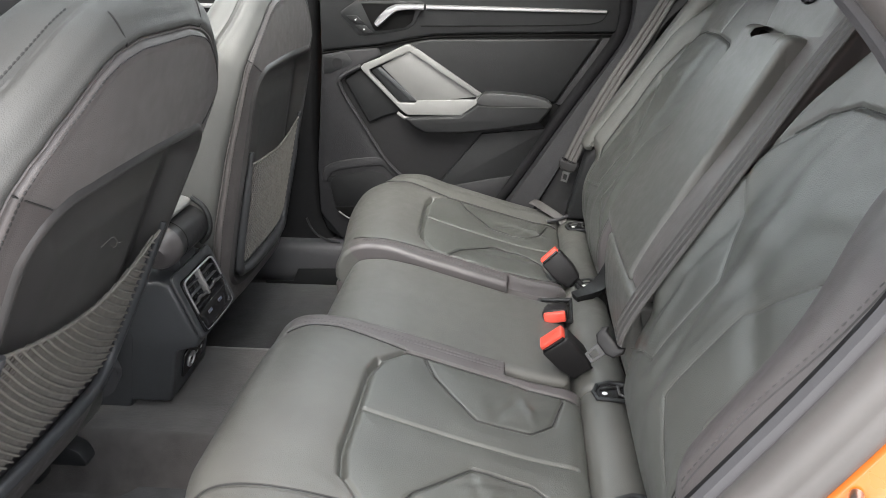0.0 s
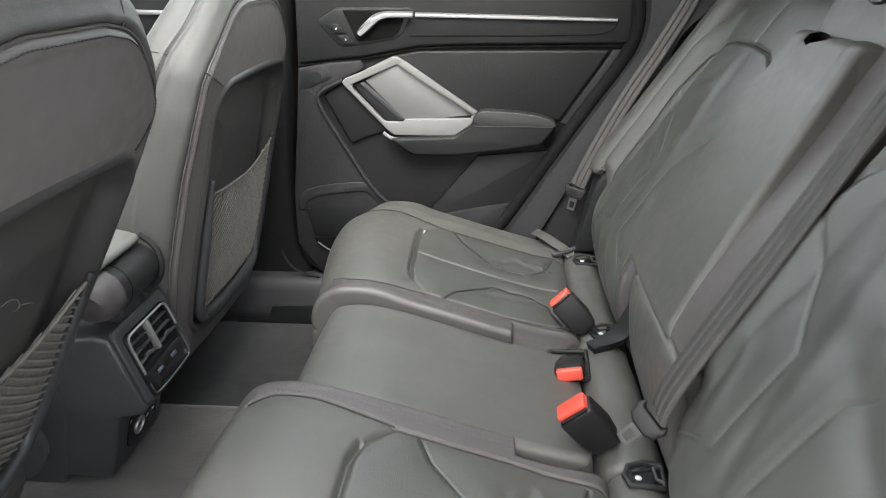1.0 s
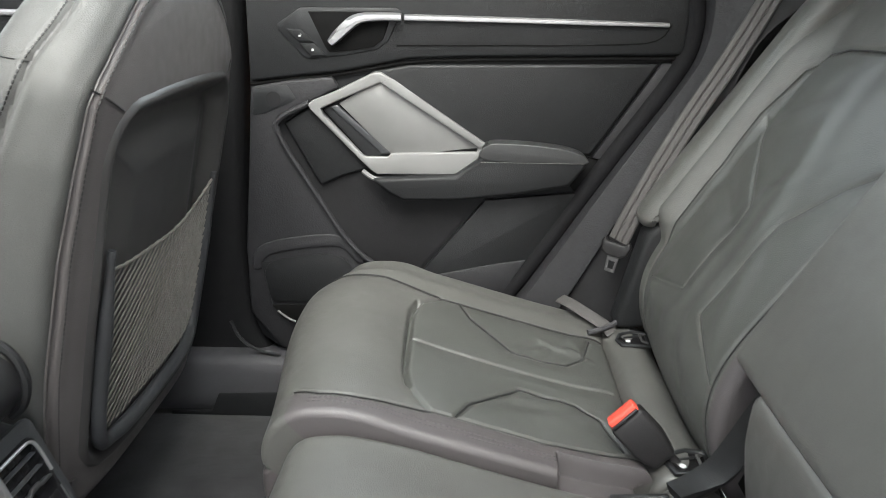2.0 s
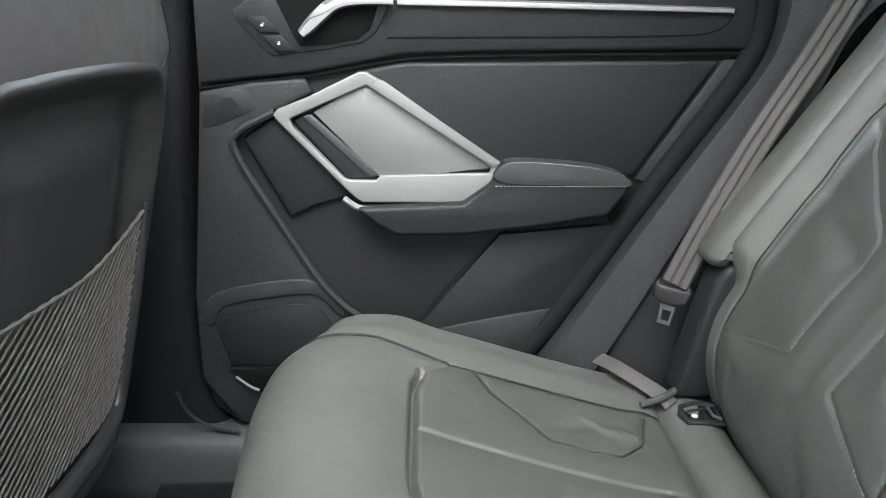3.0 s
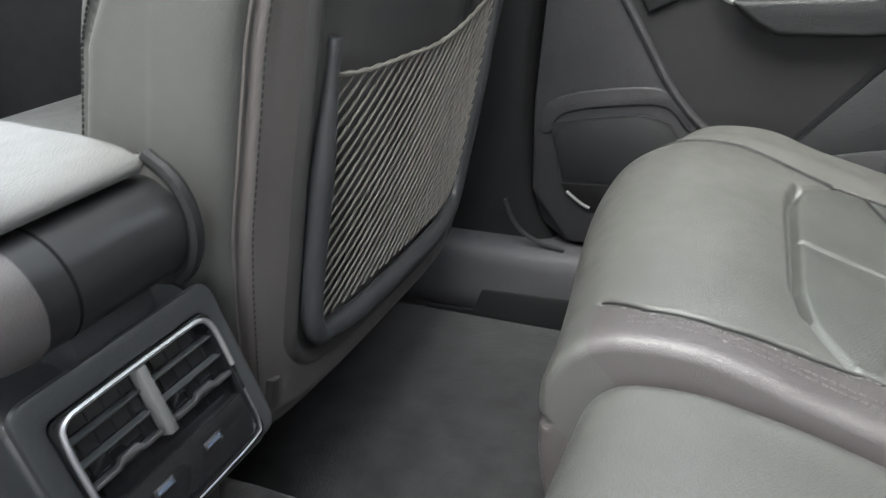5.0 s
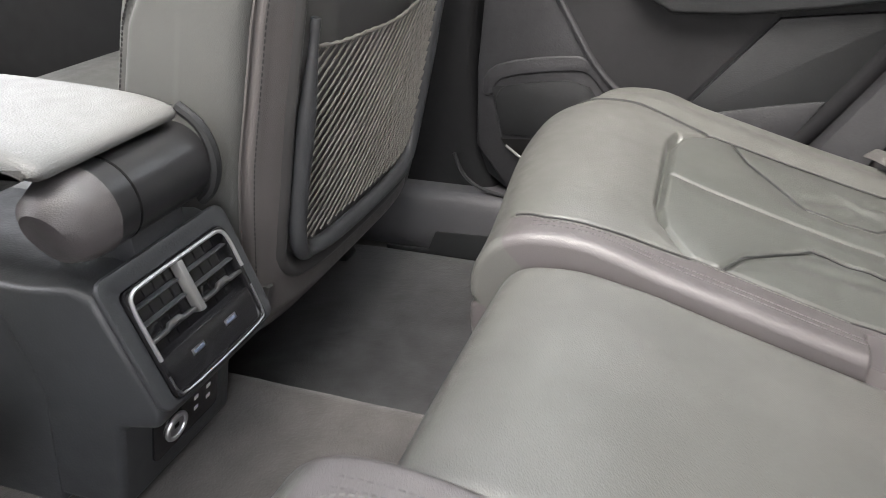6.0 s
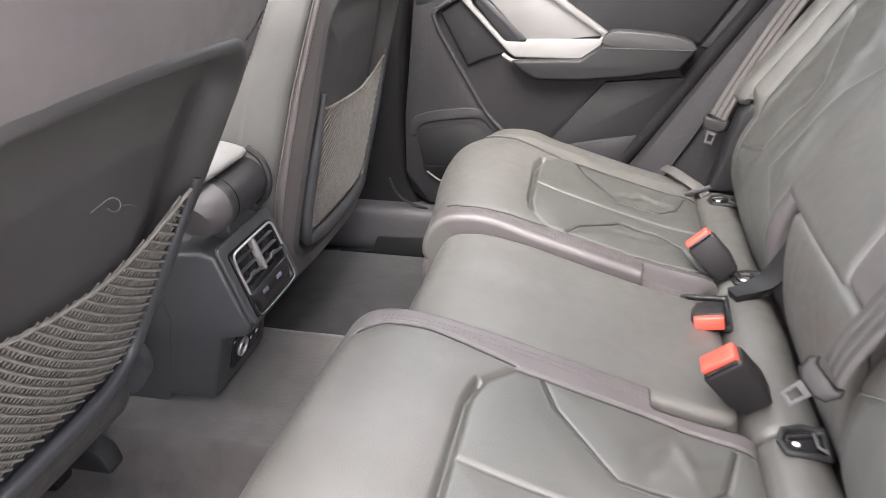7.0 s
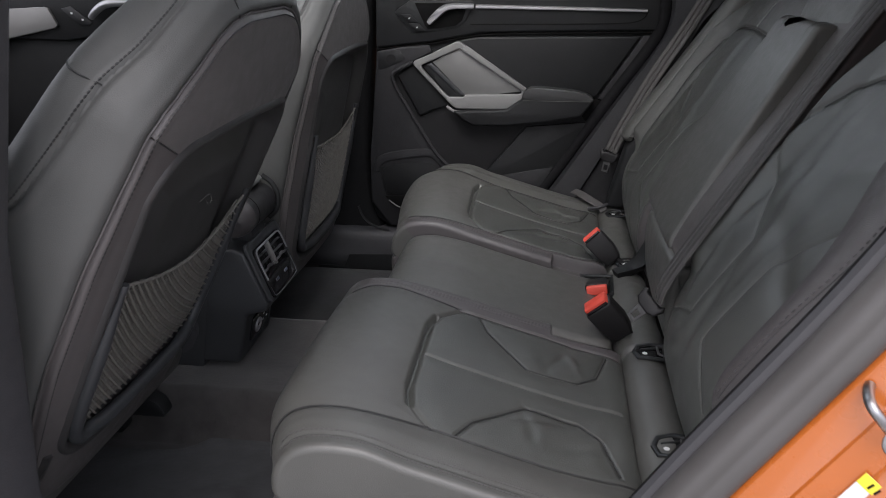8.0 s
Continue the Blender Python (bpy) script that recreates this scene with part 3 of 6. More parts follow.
    for ln in (follow(vee_a), follow(vee_b)):
        part("stitching", pad.stitches(ln, gap=0.0052, radius=0.00055, lift=0.0020), THREAD, t)
    # side bolster wing with its piped, stitched edge
    wing_prof = [(0.218, 0.424), (0.203, 0.426), (0.200, 0.440), (0.236, 0.492), (0.305, 0.592), (0.372, 0.690), (0.430, 0.775), (0.48, 0.81)]
    a, b = c + sg * (0.196 if sg > 0 else 0.204), c + sg * (0.268 if sg > 0 else 0.318)
    if sg > 0:
        rel = lambda q, y: 0.006 * (1 - (((y - c) * sg - 0.232) / 0.04) ** 2)
        fan = None
    else:                      # the near wing swells forward and out to the door trim, and broadens upwards
        rel = lambda q, y: 0.020 * ramp01(-y, -0.600, -0.528) * (1 - 0.4 * ramp01(q, 0.66, 0.8)) + 0.002 * np.sin(q * 40)
        fan = lambda q, y: 0.075 * ramp01(q, 0.50, 0.70) * np.clip((y - b) / 0.11, 0, 1)
    wing = Pad(wing_prof, min(a, b), max(a, b), "z", rel, edge=0.020, step=0.004, side=1, spine=(0.42, 0.52), lean=fan)
    for name, data in wing.panels([]).items():
        part("bolster_wing", data, LEATHERETTE if sg < 0 else LEATHER, t, sharp=0)
    if sg < 0:
        yb = 0.520
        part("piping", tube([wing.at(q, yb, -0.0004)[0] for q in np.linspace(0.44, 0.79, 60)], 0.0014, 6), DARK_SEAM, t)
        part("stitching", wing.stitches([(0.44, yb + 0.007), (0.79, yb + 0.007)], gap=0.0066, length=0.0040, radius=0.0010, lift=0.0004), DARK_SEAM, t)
        flank = Pad([(0.26, 0.21), (0.222, 0.25), (0.207, 0.30), (0.204, 0.36), (0.206, 0.41), (0.218, 0.432), (0.24, 0.44)], 0.530, 0.592, "z", lambda q, y: -0.010 * ramp01(-y, -0.57, -0.535) + 0 * q, edge=0.012, step=0.005, side=1, spine=(0.26, 0.33))
        part("lower_flank", flank.panels([])["cover"], LEATHERETTE, t, sharp=0)
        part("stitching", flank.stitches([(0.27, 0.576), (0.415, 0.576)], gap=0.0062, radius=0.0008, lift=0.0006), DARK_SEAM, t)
    return pad


outer_backrest("far")
outer_backrest("near")

# fold-down armrest in the middle backrest, its lower pad and pull edge
mid_lo, mid_hi = CY - 0.130, CY + 0.166
ARM_PROFILE = [(0.250, 0.395), (0.226, 0.397), (0.212, 0.405), (0.216, 0.425), (0.308, 0.578), (0.404, 0.732), (0.412, 0.748), (0.43, 0.752), (0.46, 0.74)]


def arm_top(ys):
    o = ys - CY
    notch = ramp01(o, -0.056, -0.040) * (1 - ramp01(o, 0.105, 0.125)) * (0.80 + 0.35 * ramp01(o, -0.01, 0.09))
    dip = 0.020 * (np.exp(-((o + 0.030) / 0.008) ** 2) + 0.7 * np.exp(-((o - 0.09) / 0.008) ** 2))
    return 1.0 - 0.105 * notch - dip * notch * 0.5 - 0.012 * ramp01(-o, 0.085, 0.10)


ARM_PAD = Pad(ARM_PROFILE, mid_lo, mid_hi, "z", lambda q, y: 0.003 * np.cos(np.clip((y - CY) / 0.17, -1, 1) * 1.4) + 0 * q + creases(q, y, [(0.5, CY + 0.05, 0.08, 0.05, 30, 0.0015), (0.62, CY - 0.03, 0.07, 0.04, 100, -0.0014)]),
              edge=0.010, step=0.004, side=1, spine=(0.42, 0.55), top=arm_top, lean=lambda q, y: 0.082 * np.clip((q - 0.40) / 0.34, 0, 1) * ramp01(CY - y, 0.0, 0.13))
STRIP = Pad([(0.250, 0.395), (0.226, 0.397), (0.214, 0.405), (0.217, 0.425), (0.308, 0.578), (0.404, 0.732), (0.455, 0.812), (0.50, 0.84), (0.54, 0.83)], CY - 0.200, CY - 0.03, "z",
            lambda q, y: -0.003 - 0.022 * ramp01(q, 0.45, 0.72), edge=0.012, step=0.005, side=1, spine=(0.44, 0.58), lean=lambda q, y: 0.045 * np.clip((q - 0.40) / 0.34, 0, 1.2))
part("belt_side_panel", STRIP.panels([])["cover"], RIM_LEATHER, SEATS["middle"], sharp=0)
t = part("fold_down_armrest", ARM_PAD.panels([])["cover"], LEATHER, SEATS["middle"], sharp=0)
part("latch_recess", block((0.462, CY + 0.028, 0.722), (0.06, 0.150, 0.04), 0.006), GLOSS_BLACK, t)
part("latch_loop", tube(soften([(0.425, CY - 0.01, 0.738), (0.432, CY + 0.02, 0.744), (0.436, CY + 0.06, 0.746), (0.432, CY + 0.085, 0.742)], 2), 0.004, 7), PLASTIC, t)
low = Pad([(0.245, 0.20), (0.222, 0.245), (0.207, 0.30), (0.204, 0.350), (0.206, 0.390), (0.209, 0.401), (0.216, 0.4045), (0.24, 0.402)], CY - 0.205, CY + 0.095, "z",
          lambda q, y: 0.003 * np.cos(np.clip((y - CY + 0.05) / 0.16, -1, 1) * 1.4) - 0.05 * ramp01(y, CY + 0.07, CY + 0.11) * ramp01(-q, -0.36, -0.22), edge=0.014, step=0.004, side=1, spine=(0.24, 0.30))
part("lower_pad", low.panels([])["cover"], LEATHER, SEATS["middle"], sharp=0)
# solid black block that stands in for the gap's shade
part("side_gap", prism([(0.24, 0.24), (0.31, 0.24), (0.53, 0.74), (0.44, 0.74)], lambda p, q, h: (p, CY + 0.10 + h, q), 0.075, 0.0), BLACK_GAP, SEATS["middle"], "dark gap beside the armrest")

UPPER = Pad([(0.500, 0.712), (0.470, 0.716), (0.446, 0.728), (0.446, 0.750), (0.470, 0.796), (0.492, 0.845), (0.53, 0.868), (0.57, 0.86)], CY - 0.105, CY + 0.158, "z",
            lambda q, y: 0.003 * np.cos((y - CY - 0.02) * 11) + 0 * q, edge=0.014, step=0.005, side=1, spine=(0.52, 0.78), lean=lambda q, y: 0.05 * np.clip((q - 0.70) / 0.16, 0, 1))
part("upper_pad", UPPER.panels([])["cover"], LEATHER, SEATS["middle"], sharp=0)
rim = [UPPER.at(0.806 + 0.013 * math.sin(a), CY + 0.012 + 0.030 * math.cos(a), 0.001)[0] + np.array([0, 0.033, 0]) for a in np.linspace(0, 2 * math.pi, 24, endpoint=False)]
part("restraint_guide", tube(rim, 0.005, 8, closed=True), GLOSS_BLACK, SEATS["middle"], "glossy black guide of the head restraint")
part("guide_floor", (rim, [tuple(range(24))]), BLACK_GAP, SEATS["middle"])

# head restraints on the bench
for c, w, hz, xx in ((SEAT_C["near"], 0.135, 0.800, 0.500), (SEAT_C["far"], 0.135, 0.800, 0.500)):
    prof = [(xx + 0.09, hz), (xx + 0.03, hz - 0.004), (xx, hz + 0.012), (xx + 0.005, hz + 0.07), (xx + 0.045, hz + 0.145), (xx + 0.085, hz + 0.165), (xx + 0.13, hz + 0.14), (xx + 0.12, hz + 0.03)]
    pad = Pad(prof, c - w, c + w, "z", lambda q, y: 0 * q, edge=0.022, step=0.007, side=1, spine=(xx + 0.07, hz + 0.08))
    t = thing("rear_head_restraint", (xx + 0.06, c, hz), "black leather head restraint on the rear backrest", "head restraint", "rear head restraints")
    for name, data in pad.panels([]).items():
        part("cushion", data, LEATHERETTE, t, sharp=0)
    for s in (-1, 1):
        part("post", tube([(xx + 0.07, c + s * 0.06, hz - 0.03), (xx + 0.07, c + s * 0.06, hz + 0.03)], 0.005, 8), STEEL, t)

# bench base under the cushions and shelf behind the backrests
solo("bench_base", block((-0.02, CY, 0.06), (0.46, 1.30, 0.12), 0.01), CARPET, "black carpeted base under the rear bench", "seat base", kind="structure")
solo("backrest_shell", prism([(0.30, 0.10), (0.60, 0.10), (0.62, 0.74), (0.575, 0.74)], lambda a, b, h: (a, CY - 0.58 + h, b), 1.16, 0.006), CARPET, "carpeted rear side of the bench backrest", "seat back", kind="structure")

# seat belt buckles


def buckle(place, aim, wide_dir, label, w=0.046, ln=0.072, th=0.027, stalk=0.05, drop=None):
    """place: middle of the button end; aim: from the tail to the button."""
    aim, wd = Vector(aim).normalized(), Vector(wide_dir).normalized()
    wd = (wd - aim * wd.dot(aim)).normalized()
    up = aim.cross(wd)
    t = thing("belt_buckle", Vector(place) - aim * (ln + stalk), label, "belt buckle", "rear belt buckles")
    put = lambda a, b, h: tuple(Vector(place) + wd * a + aim * b + up * (h - th / 2))
    hw = w / 2
    part("housing", prism([(-hw, -0.003), (hw, -0.003), (hw, -ln * 0.62), (hw * 0.72, -ln), (-hw * 0.72, -ln), (-hw, -ln * 0.62)], put, th, 0.005, segments=3), BUCKLE_BLACK, t)
    put2 = lambda a, b, h: tuple(Vector(place) + wd * a + aim * (b - 0.006) + up * (h - th * 0.36))
    part("release_button", prism([(-hw * 0.86, 0.0), (hw * 0.86, 0.0), (hw * 0.86, 0.0125), (-hw * 0.86, 0.0125)], put2, th * 0.80, 0.003, segments=3), RED, t, "bright red release button")
    put3 = lambda a, b, h: tuple(Vector(place) + wd * a + aim * b + up * (h - th * 0.5))
    part("tongue_slot", prism([(-hw * 0.8, -0.004), (hw * 0.8, -0.004), (hw * 0.8, 0.0005), (-hw * 0.8, 0.0005)], put3, th * 0.2, 0.0008), GLOSS_BLACK, t)
    for k in (-1, 1):
        part("lettering_bar", prism([(k * 0.010 - 0.006, 0.0062), (k * 0.010 + 0.006, 0.0062), (k * 0.010 + 0.006, 0.0070), (k * 0.010 - 0.006, 0.0070)], lambda a, b, h: tuple(Vector(place) + wd * a + aim * b + up * (h + (k * 0.001))), 0.0008), RED, t)
    base = Vector(place) - aim * (ln - 0.004)
    end = Vector(drop) if drop else base - aim * stalk - Vector((0, 0, 0.01))
    pts = soften([base, base - aim * stalk * 0.5, end], 3)
    part("stalk", strap(pts, np.array(wd), 0.026, 0.0022, 2), BUCKLE_BLACK, t)
    return t


buckle((0.112, 1.388, 0.299), (-0.62, 0.16, 0.62), (0.77, 0.05, 0.62), "black belt buckle with red button, tipped over the far cushion", w=0.046, drop=(0.17, 1.352, 0.215))
buckle((0.104, 1.043, 0.300), (-0.60, -0.10, 0.66), (0.74, -0.10, 0.66), "black belt buckle with red button, leaning on the near cushion", w=0.050, ln=0.076, th=0.032, drop=(0.175, 1.078, 0.21))
buckle((0.118, 1.222, 0.246), (-0.10, -0.93, 0.16), (0.96, -0.10, 0.20), "black belt buckle with red button, lying in the middle seat recess", w=0.046, ln=0.060, th=0.024, stalk=0.02, drop=(0.145, 1.315, 0.225))
t = thing("buckle_pocket", (0.10, 1.27, 0.225), "black plastic buckle pocket sunk in the middle cushion", "pocket")
put = lambda a, b, h: (a, b, 0.231 + h)
part("rim", prism([(0.086, 1.236), (0.092, 1.230), (0.152, 1.226), (0.156, 1.322), (0.088, 1.318)], put, 0.009, 0.003, holes=[[(0.093, 1.240), (0.147, 1.236), (0.149, 1.314), (0.096, 1.311)]]), PLASTIC, t)

# isofix points in the rolls


def isofix(y, label):
    t = thing("isofix_point", (0.185, y, 0.235), label, "child seat anchor", "isofix points")
    put = lambda a, b, h: (0.188 + a, y + b, 0.2435 + h)
    rim_o = [(-0.020, -0.026), (0.026, -0.030), (0.030, 0.024), (0.004, 0.028), (-0.018, 0.018), (-0.026, -0.004)]
    rim_i = [(-0.014, -0.019), (0.022, -0.023), (0.024, 0.017), (0.004, 0.020), (-0.013, 0.012), (-0.019, -0.004)]
    part("bezel", prism(rim_o, put, 0.0055, 0.002, holes=[rim_i]), PLASTIC, t)
    part("pocket_floor", prism(rim_i, lambda a, b, h: put(a, b, h + 0.001), 0.0012), GLOSS_BLACK, t)
    part("anchor_bar", tube([(0.212, y - 0.018, 0.2475), (0.203, y - 0.012, 0.249), (0.203, y + 0.010, 0.249), (0.212, y + 0.014, 0.2475)], 0.0022, 8), DARK_STEEL, t)
    dot = [(-0.006 + 0.0042 * math.cos(a), -0.008 + 0.0042 * math.sin(a)) for a in np.linspace(0, 2 * math.pi, 12, endpoint=False)]
    part("marker", prism(dot, lambda a, b, h: put(a, b, h + 0.0025), 0.0012, 0.0004), WHITE, t, "white isofix marker")
    part("cover_flap", prism([(-0.013, 0.001), (0.020, 0.010), (0.020, 0.0135), (-0.012, 0.0045)], lambda a, b, h: put(a, b, h + 0.002), 0.003, 0.001), PLASTIC, t)


isofix(1.706, "open isofix pocket beside the far door")
isofix(1.372, "open isofix pocket beside the belt buckles")
isofix(0.985, "open isofix pocket with a white marker")
isofix(0.725, "open isofix pocket by the open doorway")

# belts


def tongue(place, along, wide, t, metal=STEEL, size=1.0):
    """Latch tongue: along points down the belt."""
    al, wd = Vector(along).normalized(), Vector(wide).normalized()
    wd = (wd - al * wd.dot(al)).normalized()
    up = wd.cross(al)
    put = lambda a, b, h: tuple(Vector(place) + wd * a * size + al * b * size + up * (h - 0.006))
    part("tongue_guide", prism([(-0.033, -0.006), (-0.026, -0.018), (-0.020, -0.008), (0.020, -0.008), (0.026, -0.018), (0.033, -0.006), (0.028, 0.014), (0.014, 0.022), (-0.014, 0.022), (-0.028, 0.014)], put, 0.013, 0.004, segments=3), BUCKLE_BLACK, t)
    put = lambda a, b, h: tuple(Vector(place) + wd * a * size + al * b * size + up * (h - 0.0012))
    part("tongue_plate", prism([(-0.013, 0.018), (0.013, 0.018), (0.011, 0.056), (-0.011, 0.056)], put, 0.0024, 0.0006, holes=[[(-0.007, 0.032), (0.007, 0.032), (0.006, 0.049), (-0.006, 0.049)]]), metal, t, "bare steel tongue with a slot")


t = thing("middle_seat_belt", (0.21, 0.95, 0.30), "grey ribbed middle seat belt lying over the backrest", "seat belt", "rear seat belts")
path = soften([(0.525, 1.050, 0.87), (0.421, 1.018, 0.735), (0.303, 0.972, 0.560), (0.236, 0.952, 0.460), (0.194, 0.941, 0.390), (0.188, 0.940, 0.364)], 3)
path, _ = even(path, 0.012)
part("webbing", strap(path, (-0.05, -0.97, 0.05), 0.060, 0.0026, 3), WEB, t)
tongue((0.178, 0.938, 0.356), (-0.74, -0.05, -0.66), (0.60, -0.52, -0.62), t, DARK_STEEL, 0.72)
part("hinge_cover", strap(even(soften([(0.300, 1.302, 0.412), (0.266, 1.306, 0.394), (0.246, 1.312, 0.356), (0.231, 1.320, 0.312), (0.212, 1.324, 0.268), (0.186, 1.320, 0.250), (0.160, 1.312, 0.243)], 3), 0.006)[0], (-0.72, 0.66, -0.2), 0.032, 0.008, 1), SOFT_PLASTIC, SEATS["middle"], "smooth dark hinge cover beside the armrest")

t = thing("far_seat_belt", (0.17, 1.79, 0.30), "grey ribbed seat belt hanging beside the far backrest with its tongue", "seat belt", "rear seat belts")
path = soften([(0.46, 1.845, 0.92), (0.345, 1.820, 0.700), (0.262, 1.802, 0.572), (0.195, 1.792, 0.44), (0.172, 1.790, 0.385)], 3)
part("webbing", strap(even(path, 0.012)[0], (0.75, -0.45, -0.35), 0.034, 0.0014, 3), WEB, t)
tongue((0.169, 1.788, 0.375), (-0.22, -0.12, -0.95), (0.75, -0.45, -0.30), t, DARK_STEEL, 0.78)
part("lap_webbing", strap(even(soften([(0.085, 1.815, 0.270), (0.10, 1.785, 0.274), (0.130, 1.754, 0.264), (0.152, 1.735, 0.256), (0.162, 1.727, 0.246)], 3), 0.008)[0], (0.75, 0.55, 0.40), 0.021, 0.0010, 1), WEB, t)
part("belt_anchor", tube(soften([(0.120, 1.716, 0.252), (0.140, 1.722, 0.2545), (0.160, 1.733, 0.256), (0.180, 1.752, 0.262), (0.192, 1.775, 0.270)], 2), 0.0045, 8), GREY_TRIM, t, "grey plastic edge where the belt is anchored")
# filler block added to hide the orange body side behind the belt
solo("gap_filler_far", block((0.33, 1.852, 0.125), (0.30, 0.20, 0.21), 0.02), CARPET, "carpeted inner wheel arch behind the bench", "wheel arch", kind="structure")

# ---- front seats ----


def front_seat(which, origin, lean_deg, label, dh):
    """The back of a front seat. Local: w across, h up along the back, d to the rear."""
    T = radians(lean_deg)
    O, up, rear = np.array(origin), np.array([math.sin(T), 0, math.cos(T)]), np.array([math.cos(T), 0, -math.sin(T)])
    at = lambda w, h, d: O + np.array([0, 1.0, 0]) * w + up * h + rear * d
    t = thing("front_seat", (origin[0], origin[1], 0.0), label, "car seat", "front seats")
    hs = [-0.05, 0.0, 0.10, 0.25, 0.40, 0.50, 0.57, 0.60, 0.63, 0.66, 0.685, 0.702, 0.710]
    ws = [0.190, 0.215, 0.236, 0.252, 0.258, 0.256, 0.247, 0.231, 0.206, 0.174, 0.144, 0.108, 0.06]
    ts = [0.095, 0.150, 0.190, 0.210, 0.190, 0.160, 0.140, 0.130, 0.118, 0.104, 0.088, 0.065, 0.035]
    sh = [-0.012, -0.002, 0.0, 0.0, 0.0, 0.0, -0.002, -0.006, -0.010, -0.016, -0.024, -0.036, -0.05]
    low = 0.018 if which == "far" else -0.040
    H = np.concatenate([np.linspace(low, 0.60, 150), 0.60 + 0.110 * np.sin(np.linspace(0, math.pi / 2, 60))[1:]])
    sm = lambda ys: np.interp(H, np.array(hs), np.array(ys))
    ker = np.ones(7) / 7
    smo = lambda a: np.convolve(np.pad(a, 3, mode="edge"), ker, "valid")
    W, TH, SH = smo(sm(ws)), smo(sm(ts)), smo(sm(sh))
    tuck = 1 - ramp01(H, low - 0.004, low + 0.045)      # the lower end rolls under
    TH, SH = TH - 0.050 * tuck, SH - 0.022 * tuck
    nth = 420
    e = 2 / 4.2
    # even steps round the outline
    dense = np.linspace(0, 2 * math.pi, 20001)
    ox, oy = 0.25 * np.sign(np.cos(dense)) * np.abs(np.cos(dense)) ** e, 0.085 * np.sign(np.sin(dense)) * np.abs(np.sin(dense)) ** e
    run = np.concatenate([[0], np.cumsum(np.hypot(np.diff(ox), np.diff(oy)))])
    th = np.interp(np.linspace(0, run[-1], nth + 1)[:-1], run, dense)
    cw, sd = np.sign(np.cos(th)) * np.abs(np.cos(th)) ** e, np.sign(np.sin(th)) * np.abs(np.sin(th)) ** e
    front_seam = lambda h: np.interp(h, [0.25, 0.36, 0.446, 0.59, 0.634, 0.70], [-0.64, -0.60, -0.254, -0.04, 0.13, 0.20])
    off = (sd[None, :] - front_seam(H)[:, None]) * TH[:, None] / 2
    off[:, np.abs(cw) < 0.5] = 9.0
    groove = -0.0040 * np.exp(-(off / 0.0032) ** 2) + 0.0016 * np.exp(-((np.abs(off) - 0.010) / 0.006) ** 2)
    # the rear panel's seam runs inside the outline of the back
    edge = np.stack([W, H], 1)
    te = np.gradient(edge, axis=0)
    te /= np.linalg.norm(te, axis=1)[:, None]
    inset = np.interp(H, [0.2, 0.39, 0.49, 0.57, 0.62, 0.70], [0.010, 0.014, 0.018, 0.022, 0.027, 0.031])
    seam = edge + np.stack([-te[:, 1], te[:, 0]], 1) * inset[:, None]
    seam = seam[(seam[:, 0] > 0.0) & (seam[:, 1] > 0.0)]
    seam = np.vstack([seam, [[0.0, seam[-1][1]]]])
    seam, _ = even(seam, 0.006)
    ring_w, ring_h = W[:, None] * np.abs(cw)[None, :], np.repeat(H[:, None], nth, 1)
    far_off = seg_dist(ring_w, ring_h, [tuple(p) for p in seam])
    far_off[:, np.sin(th) <= 0] = 9.0
    seam_dip = -0.0042 * np.exp(-(far_off / 0.0028) ** 2) + 0.0022 * np.exp(-((far_off - 0.009) / 0.005) ** 2)
    rear_poly = [tuple(p) for p in seam] + [(-0.01, seam[-1][1]), (-0.01, seam[0][1])]
    in_rear = inside(ring_w, ring_h, rear_poly) & (np.sin(th) > 0)[None, :]
    cross_h = 0.555 + 0.6 * dh             # the short seam between rim and upper cover
    cross_line = lambda w: cross_h - 0.53 * np.clip(0.227 - np.abs(w), 0, 0.060)

    def shell_sd(w, h):
        wmax = np.interp(h, [0.02, 0.10, 0.30, 0.56], [0.186, 0.198, 0.206, 0.206])
        top = 0.532 + 0.60 * dh + 0.010 * np.cos(np.clip(w / 0.21, -1, 1) * math.pi / 2)
        bot = 0.056 + 0.7 * dh + 0.020 * (np.abs(w) / 0.2) ** 4
        a, b, c = wmax - np.abs(w), top - h, h - bot
        ins = np.minimum(a, np.minimum(b, c))
        # rounded corners
        for p, q, rr in ((a, b, 0.070), (a, c, 0.040)):
            m = (p < rr) & (q < rr)
            ins = np.where(m, rr - np.hypot(rr - p, rr - q), ins)
        return ins

    lift = groove + seam_dip
    WW = W[:, None] * cw[None, :]
    DD = -TH[:, None] / 2 + TH[:, None] / 2 * sd[None, :] + SH[:, None]
    ww, dd = WW + lift * np.cos(th)[None, :], DD + lift * np.sin(th)[None, :]
    V = (O + np.array([0, 1.0, 0]) * ww[..., None] + up * ring_h[..., None] + rear * dd[..., None]).reshape(-1, 3)
    n = len(H)
    quads = np.array(grid_faces(n, nth, wrap=True))
    # the rear cover: a lower rim beside the shell and an upper panel above the cross seams
    kind_of = np.full((n, nth), 3)                                   # 3: front cover
    kind_of[(sd[None, :] >= front_seam(H)[:, None])] = 1             # side cover
    kind_of[(sd[None, :] >= front_seam(H)[:, None]) & (cw < 0)[None, :]] = 2
    kind_of[(ring_h < 0.15) & (np.sin(th) > 0.80)[None, :]] = 4      # rim
    kind_of[in_rear] = np.where(ring_h > cross_line(ring_w), 5, 4)[in_rear]
    kind_of[in_rear & (shell_sd(ring_w, ring_h) > 0.006)] = 0        # under the shell
    pick = kind_of.reshape(-1)[quads[:, 0]]
